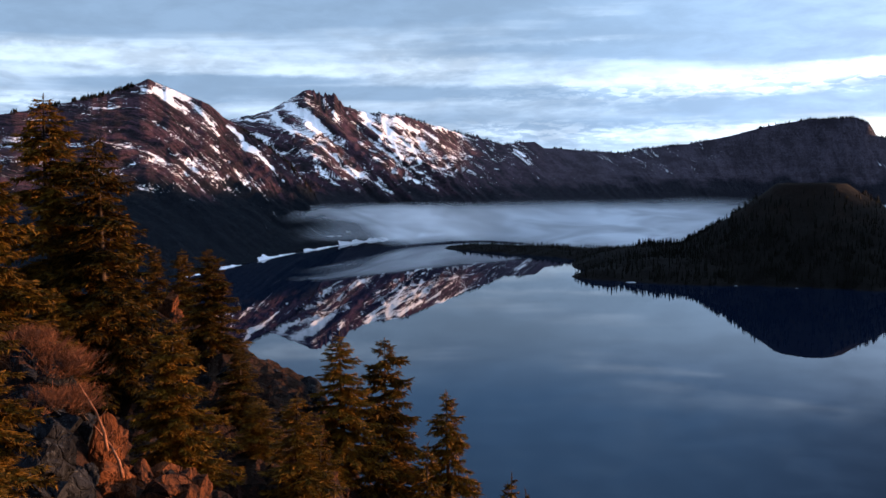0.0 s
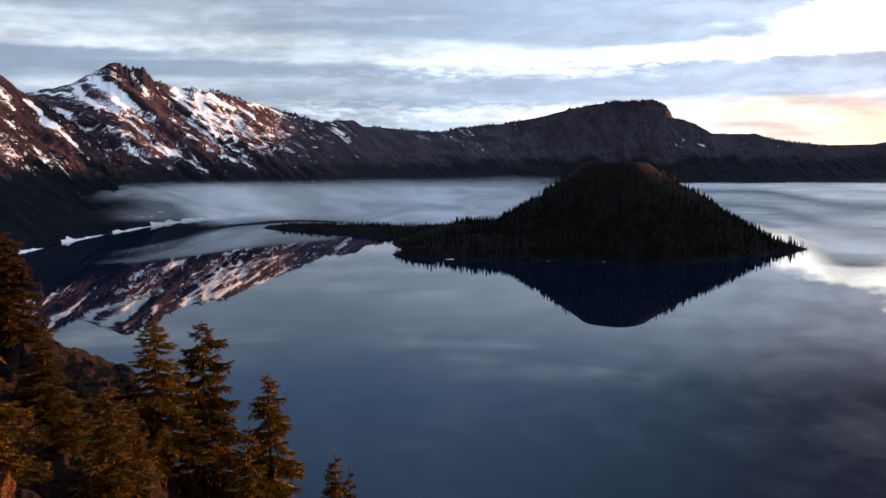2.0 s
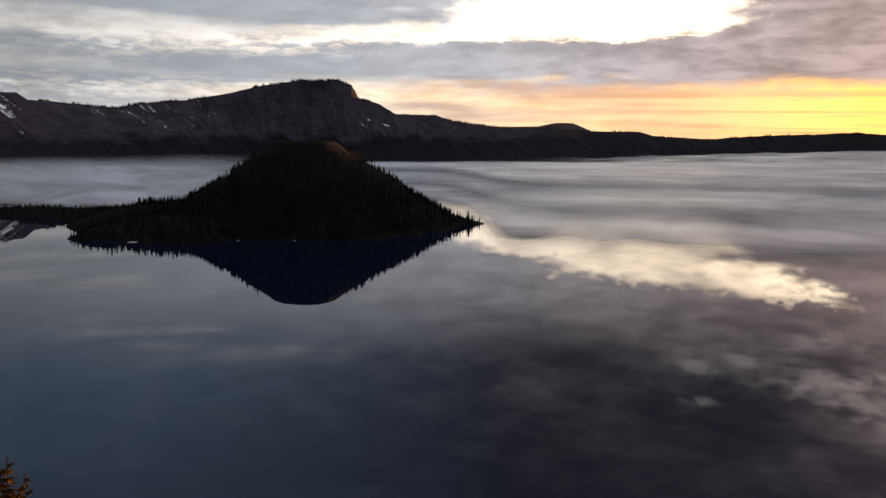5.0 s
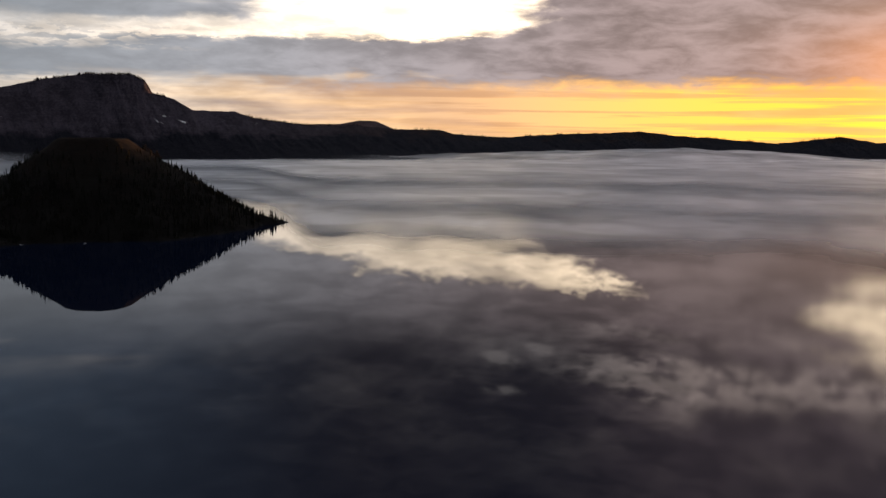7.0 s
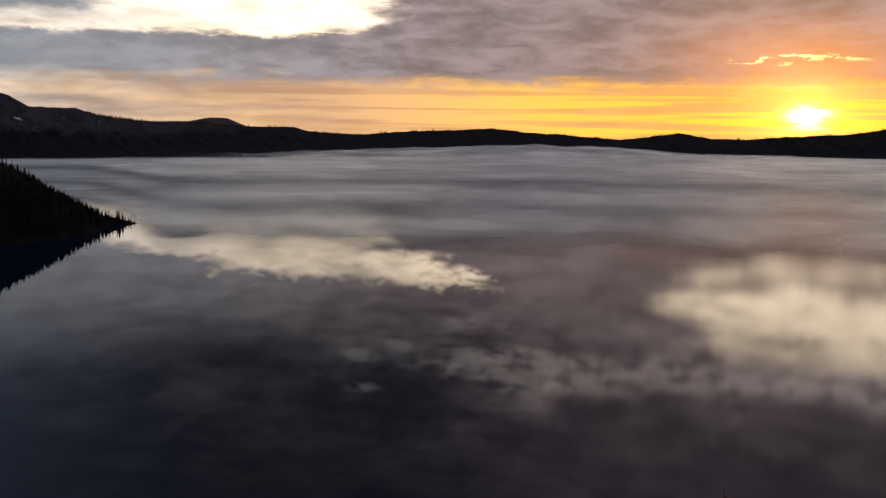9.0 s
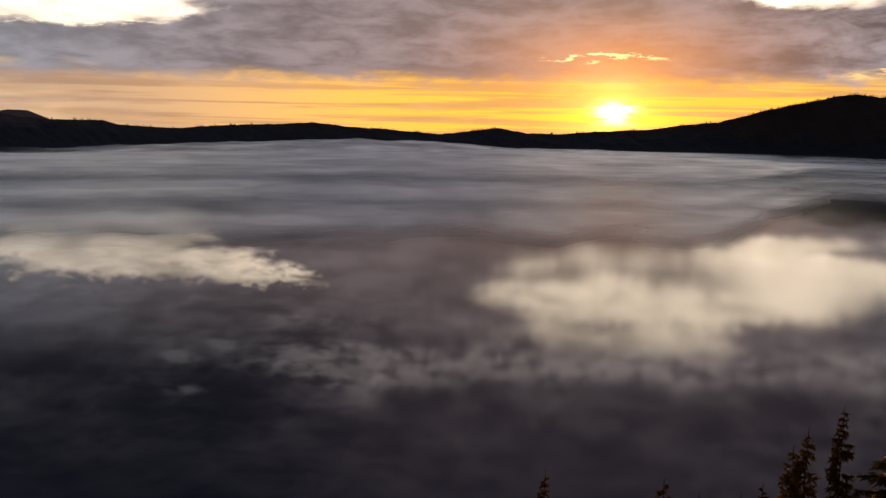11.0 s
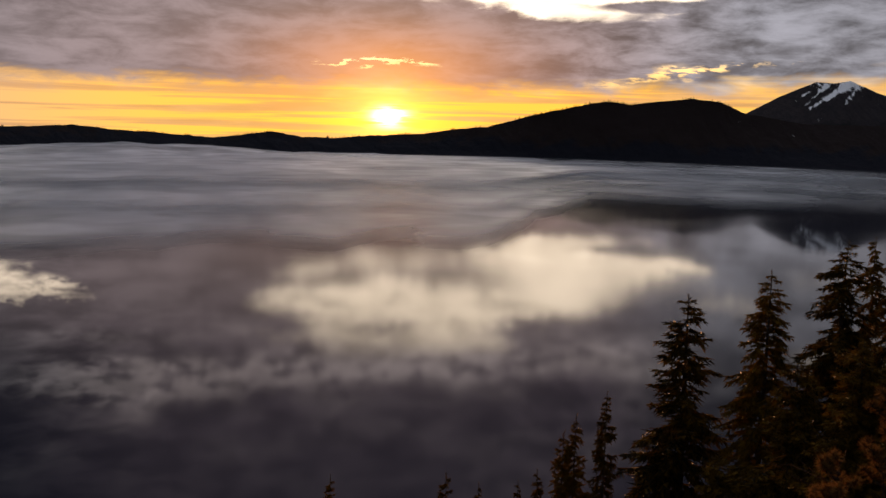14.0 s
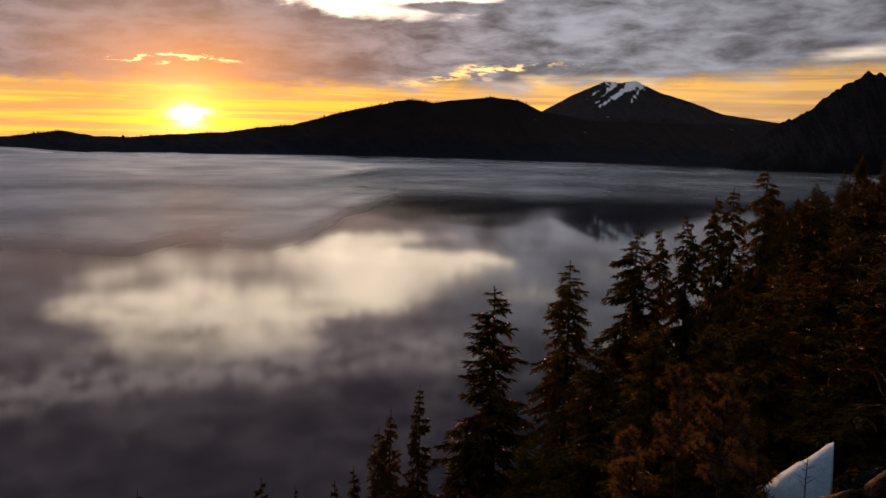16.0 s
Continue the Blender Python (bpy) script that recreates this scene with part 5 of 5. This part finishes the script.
# ---- shrubs, snow and dead wood ----
def shrub(name, label, az, r, size, mat, n, seed, blades):
    rng = random.Random(seed)
    base = at(az, r, -0.1)
    wood, verts, faces = [], [], []
    for _ in range(n):
        d = Vector((rng.gauss(0, 0.42), rng.gauss(0, 0.42), rng.uniform(0.6, 1.2))).normalized()
        pts = [Vector((rng.gauss(0, .25), rng.gauss(0, .25), 0)) + d * size * q + Vector((rng.gauss(0, .06), rng.gauss(0, .06), -0.25 * q * q)) * size * q for q in (0, 0.35, 0.7, 1.0)]
        wood.append(tube(pts, (0.016, 0.012, 0.008, 0.004), 3))
        for _ in range(blades):
            q = rng.uniform(0.35, 1.0)
            p = pts[1].lerp(pts[3], (q - 0.35) / 0.65)
            e = (d + Vector((rng.gauss(0, .35), rng.gauss(0, .35), rng.gauss(0.4, .3)))).normalized()
            spray(rng, verts, faces, p, e, size * 0.3, Vector((0, 0, 1)), 0.022)
    root = new(name)
    root.location = base
    tagged(part("stem", mesh_of("stem", *join(wood), MAT["bark"]), root), kind="stuff")
    part("foliage", mesh_of("foliage", verts, faces, mat), root)
    return tagged(root, label, "shrub")


for az, r, size, seed in ((-13.3, 30, 1.5, 1), (-12.0, 29.5, 1.5, 2), (-11.2, 29, 1.3, 3), (-14.4, 30.5, 1.4, 4), (-12.7, 28, 1.1, 5)):
    shrub("bare_shrub", "leafless reddish shrub on the rim slope", az, r, size, MAT["twig"], 130, seed, 7)


def snow_bank():
    """A drift of old snow with a melted-out foot."""
    n, m = 60, 24
    verts = []
    for i in range(n):
        q = i / (n - 1)
        az, crest = 119.3 + 4.7 * q, -21.0 + 3.75 * q
        for j in range(m):
            w = j / (m - 1)
            r = 10.0 + 1.8 * w
            rim = EYE.z + 10.5 * math.tan(radians(crest + 0.06 * math.sin(q * 17)))
            lump = 0.035 * float(fbm(np.array(q * 9.0), np.array(w * 4.0), 3, 5))
            rise = math.sin(w / 0.28 * math.pi / 2) if w < 0.28 else math.cos((w - 0.28) / 0.72 * math.pi / 2)
            ends = min(1.0, q / 0.06, (1 - q) / 0.05)
            floor = float(rim_height(az, r)) - 0.25
            z = floor + max(0.0, rim - floor) * (0.12 + 0.88 * rise) * ends + lump * ends
            verts.append((r * math.sin(radians(az)), r * math.cos(radians(az)), z))
    ob = new("snow_bank", mesh_of("snow_bank", verts, grid_faces(n, m), MAT["shade_snow"], True))
    return tagged(ob, "bank of old snow beside the overlook, blue shade in its colour", "snow")


snow_bank()


def slope_snow(az, el, far, long, wide, spin):
    """A strip of old snow between the trees of the far slope."""
    r = far
    for _ in range(8):
        r = float(np.clip((rim_height(az, r) - EYE.z) / math.tan(radians(el)), 60, 205))
    bm = bmesh.new()
    bmesh.ops.create_icosphere(bm, subdivisions=3, radius=1.0)
    for v in bm.verts:
        v.co *= 1 + 0.35 * noise.noise(v.co * 2.0 + Vector((az, 0, 0)))
    me = bpy.data.meshes.new("snow_drift")
    bm.to_mesh(me)
    bm.free()
    me.materials.append(MAT["snow"])
    ob = new("snow_drift", me)
    ob.matrix_world = Matrix.Translation(at(az, r, 0.3)) @ Matrix.Rotation(radians(spin), 4, "Z") @ Matrix.Diagonal((long, wide, wide * 0.5, 1))
    return tagged(ob, "narrow strip of old snow between dark conifers", "snow")


slope_snow(120.9, -6.2, 190, 2.0, 0.6, -20)
slope_snow(125.0, -4.0, 150, 1.8, 0.6, -30)


boulder(4, 124.9, 9.9, -18.2, (0.55, 0.5, 0.45), 40, GREY)
boulder(3, 126.3, 10.4, -16.9, (0.7, 0.6, 0.6), 140, GREY)


def spot(az, el, r):
    return EYE + ray_dir(az, el) * (r / math.cos(radians(el)))


def dead_log():
    """A fallen grey trunk with a stub and a few broken limbs."""
    a, b = spot(120.6, -22.9, 8.8), spot(128.6, -17.3, 8.2)
    pts = [a.lerp(b, q) + Vector((0.04 * math.sin(q * 9), 0, 0.07 * math.sin(q * 6))) for q in [k / 9 for k in range(10)]]
    root = new("fallen_log")
    part("trunk", mesh_of("trunk", *tube(pts, [(0.030 + 0.0062 * k) * (1.0, 1.10, 0.93, 1.04)[k % 4] for k in range(10)], 10), MAT["dead_wood"], True), root)
    for k, (q, d) in enumerate(((0.12, Vector((-0.35, 0.1, -0.12))), (0.3, Vector((0.1, 0.2, 0.08))), (0.6, Vector((-0.1, -0.2, -0.1))))):
        p = a.lerp(b, q)
        limb = [p, p + d * 0.5 + Vector((0, 0, 0.04)), p + d]
        part("limb", mesh_of("limb", *tube(limb, (0.018, 0.012, 0.005), 6), MAT["dead_wood"], True), root)
    return tagged(root, "weathered fallen trunk lying across the snow bank", "log")


dead_log()


def bare_root(p, q, label):
    """A bent, bleached root laid bare over the rock."""
    mid = p.lerp(q, 0.5) + Vector((0.1, 0, 0.12))
    root = new("bare_root")
    part("stem", mesh_of("stem", *tube([p, p.lerp(mid, 0.5), mid, mid.lerp(q, 0.5) + Vector((0.06, 0, 0)), q], (0.015, 0.03, 0.04, 0.045, 0.06), 8), MAT["root"], True), root)
    for k in (0.3, 0.55):
        s = p.lerp(q, k)
        part("stub", mesh_of("stub", *tube([s, s + Vector((0.22, 0.0, 0.12)), s + Vector((0.36, 0.05, 0.30))], (0.04, 0.025, 0.01), 6), MAT["root"], True), root)
    return tagged(root, label, "root")


bare_root(spot(-10.6, -12.0, 28.5), spot(-9.2, -16.0, 27.5), "bare root with low-sun red in its colour, hanging over broken rock")
bare_root(spot(-9.9, -14.4, 28.5), spot(-8.4, -17.6, 27.5), "bare root with low-sun red in its colour, hanging over broken rock")


def dead_shrub(az, el, r, size, seed, label):
    """Bleached crooked limbs."""
    rng = random.Random(seed)
    root = new("dead_branch")
    base = spot(az, el, r)
    for k in range(7):
        d = Vector((rng.gauss(0, 0.6), rng.gauss(0, 0.6), rng.uniform(0.1, 0.8))).normalized()
        pts, p = [base.copy()], base.copy()
        for j in range(5):
            d = (d + Vector((rng.gauss(0, 0.35), rng.gauss(0, 0.35), rng.gauss(0, 0.3)))).normalized()
            p = p + d * size / 5
            pts.append(p.copy())
        part("limb", mesh_of("limb", *tube(pts, (0.007, 0.006, 0.005, 0.004, 0.003, 0.0015), 5), MAT["dead_wood"], True), root)
    return tagged(root, label, "branch")


dead_shrub(112.4, -20.6, 12.0, 0.95, 2, "bleached crooked dead limbs in the undergrowth")
dead_shrub(126.6, -15.2, 9.0, 0.5, 9, "pale dead branch reaching from the dark slope")


def pine_bush(az, el, r, height, seed, label):
    """A young whitebark pine: limbs that end in round brushes of needles."""
    rng = random.Random(seed)
    root = new("pine_sapling")
    foot = spot(az, el, r)
    floor = float(rim_height(az, r)) - 0.15
    height = foot.z + height - floor
    root.location = (foot.x, foot.y, floor)
    stem = [Vector((0, 0, 0)), Vector((0.05, 0.03, height * 0.5)), Vector((0.0, 0.0, height))]
    part("trunk", mesh_of("trunk", *tube(stem, (0.015, 0.012, 0.005), 8), MAT["bark"], True), root)
    wood, verts, faces = [], [], []
    for _ in range(24):
        q = rng.uniform(0.0, 1.0)
        p0 = Vector((0, 0, height - min(height * 0.9, 1.25) * (1 - q)))
        w = rng.uniform(0, 6.283)
        d = Vector((math.cos(w), math.sin(w), rng.uniform(0.15, 0.8))).normalized()
        n = 0.36 * (1.15 - 0.6 * q) * rng.uniform(0.6, 1.1)
        tip = p0 + d * n + Vector((0, 0, n * 0.25))
        wood.append(tube([p0, p0 + d * n * 0.55, tip], (0.022, 0.016, 0.008), 5))
        for c in (tip, tip.lerp(p0, 0.22), tip.lerp(p0, 0.42)):
            for _ in range(70):
                e = Vector((rng.gauss(0, 1), rng.gauss(0, 1), rng.gauss(0.35, 0.9))).normalized()
                side = e.orthogonal().normalized() * 0.0058
                b = len(verts)
                s = rng.uniform(0.07, 0.125)
                verts.extend((c - side, c + side, c + e * s))
                faces.append((b, b + 1, b + 2))
    tagged(part("bough", mesh_of("bough", *join(wood), MAT["bark"]), root), kind="stuff")
    part("needles", mesh_of("needles", verts, faces, MAT["needles_pine"]), root)
    return tagged(root, label, "tree")


PINE = "young whitebark pine with tufts of bronze-lit needles"
pine_bush(114.9, -19.2, 11.5, 1.15, 1, PINE)
pine_bush(117.6, -19.6, 10.5, 0.95, 2, PINE)
pine_bush(119.4, -21.5, 10.0, 0.7, 3, PINE)
pine_bush(112.3, -22.0, 11.0, 0.8, 4, PINE)


def seedling(az, el, r):
    """A bare seedling poking through the snow."""
    rng = random.Random(3)
    root = new("seedling")
    root.location = spot(az, el, r)
    pieces = [tube([Vector((0, 0, -0.3)), Vector((0.01, 0, 0.1)), Vector((0, 0, 0.32))], (0.008, 0.006, 0.003), 5)]
    for k in range(9):
        w, q = k * 2.4, 0.02 + 0.03 * k
        p = Vector((0, 0, q))
        pieces.append(tube([p, p + Vector((math.cos(w), math.sin(w), 0.5)) * (0.12 - 0.008 * k)], (0.004, 0.002), 4))
    part("stem", mesh_of("stem", *join(pieces), MAT["bark"]), root)
    return tagged(root, "small bare seedling against the snow", "plant")


seedling(122.4, -20.3, 9.0)
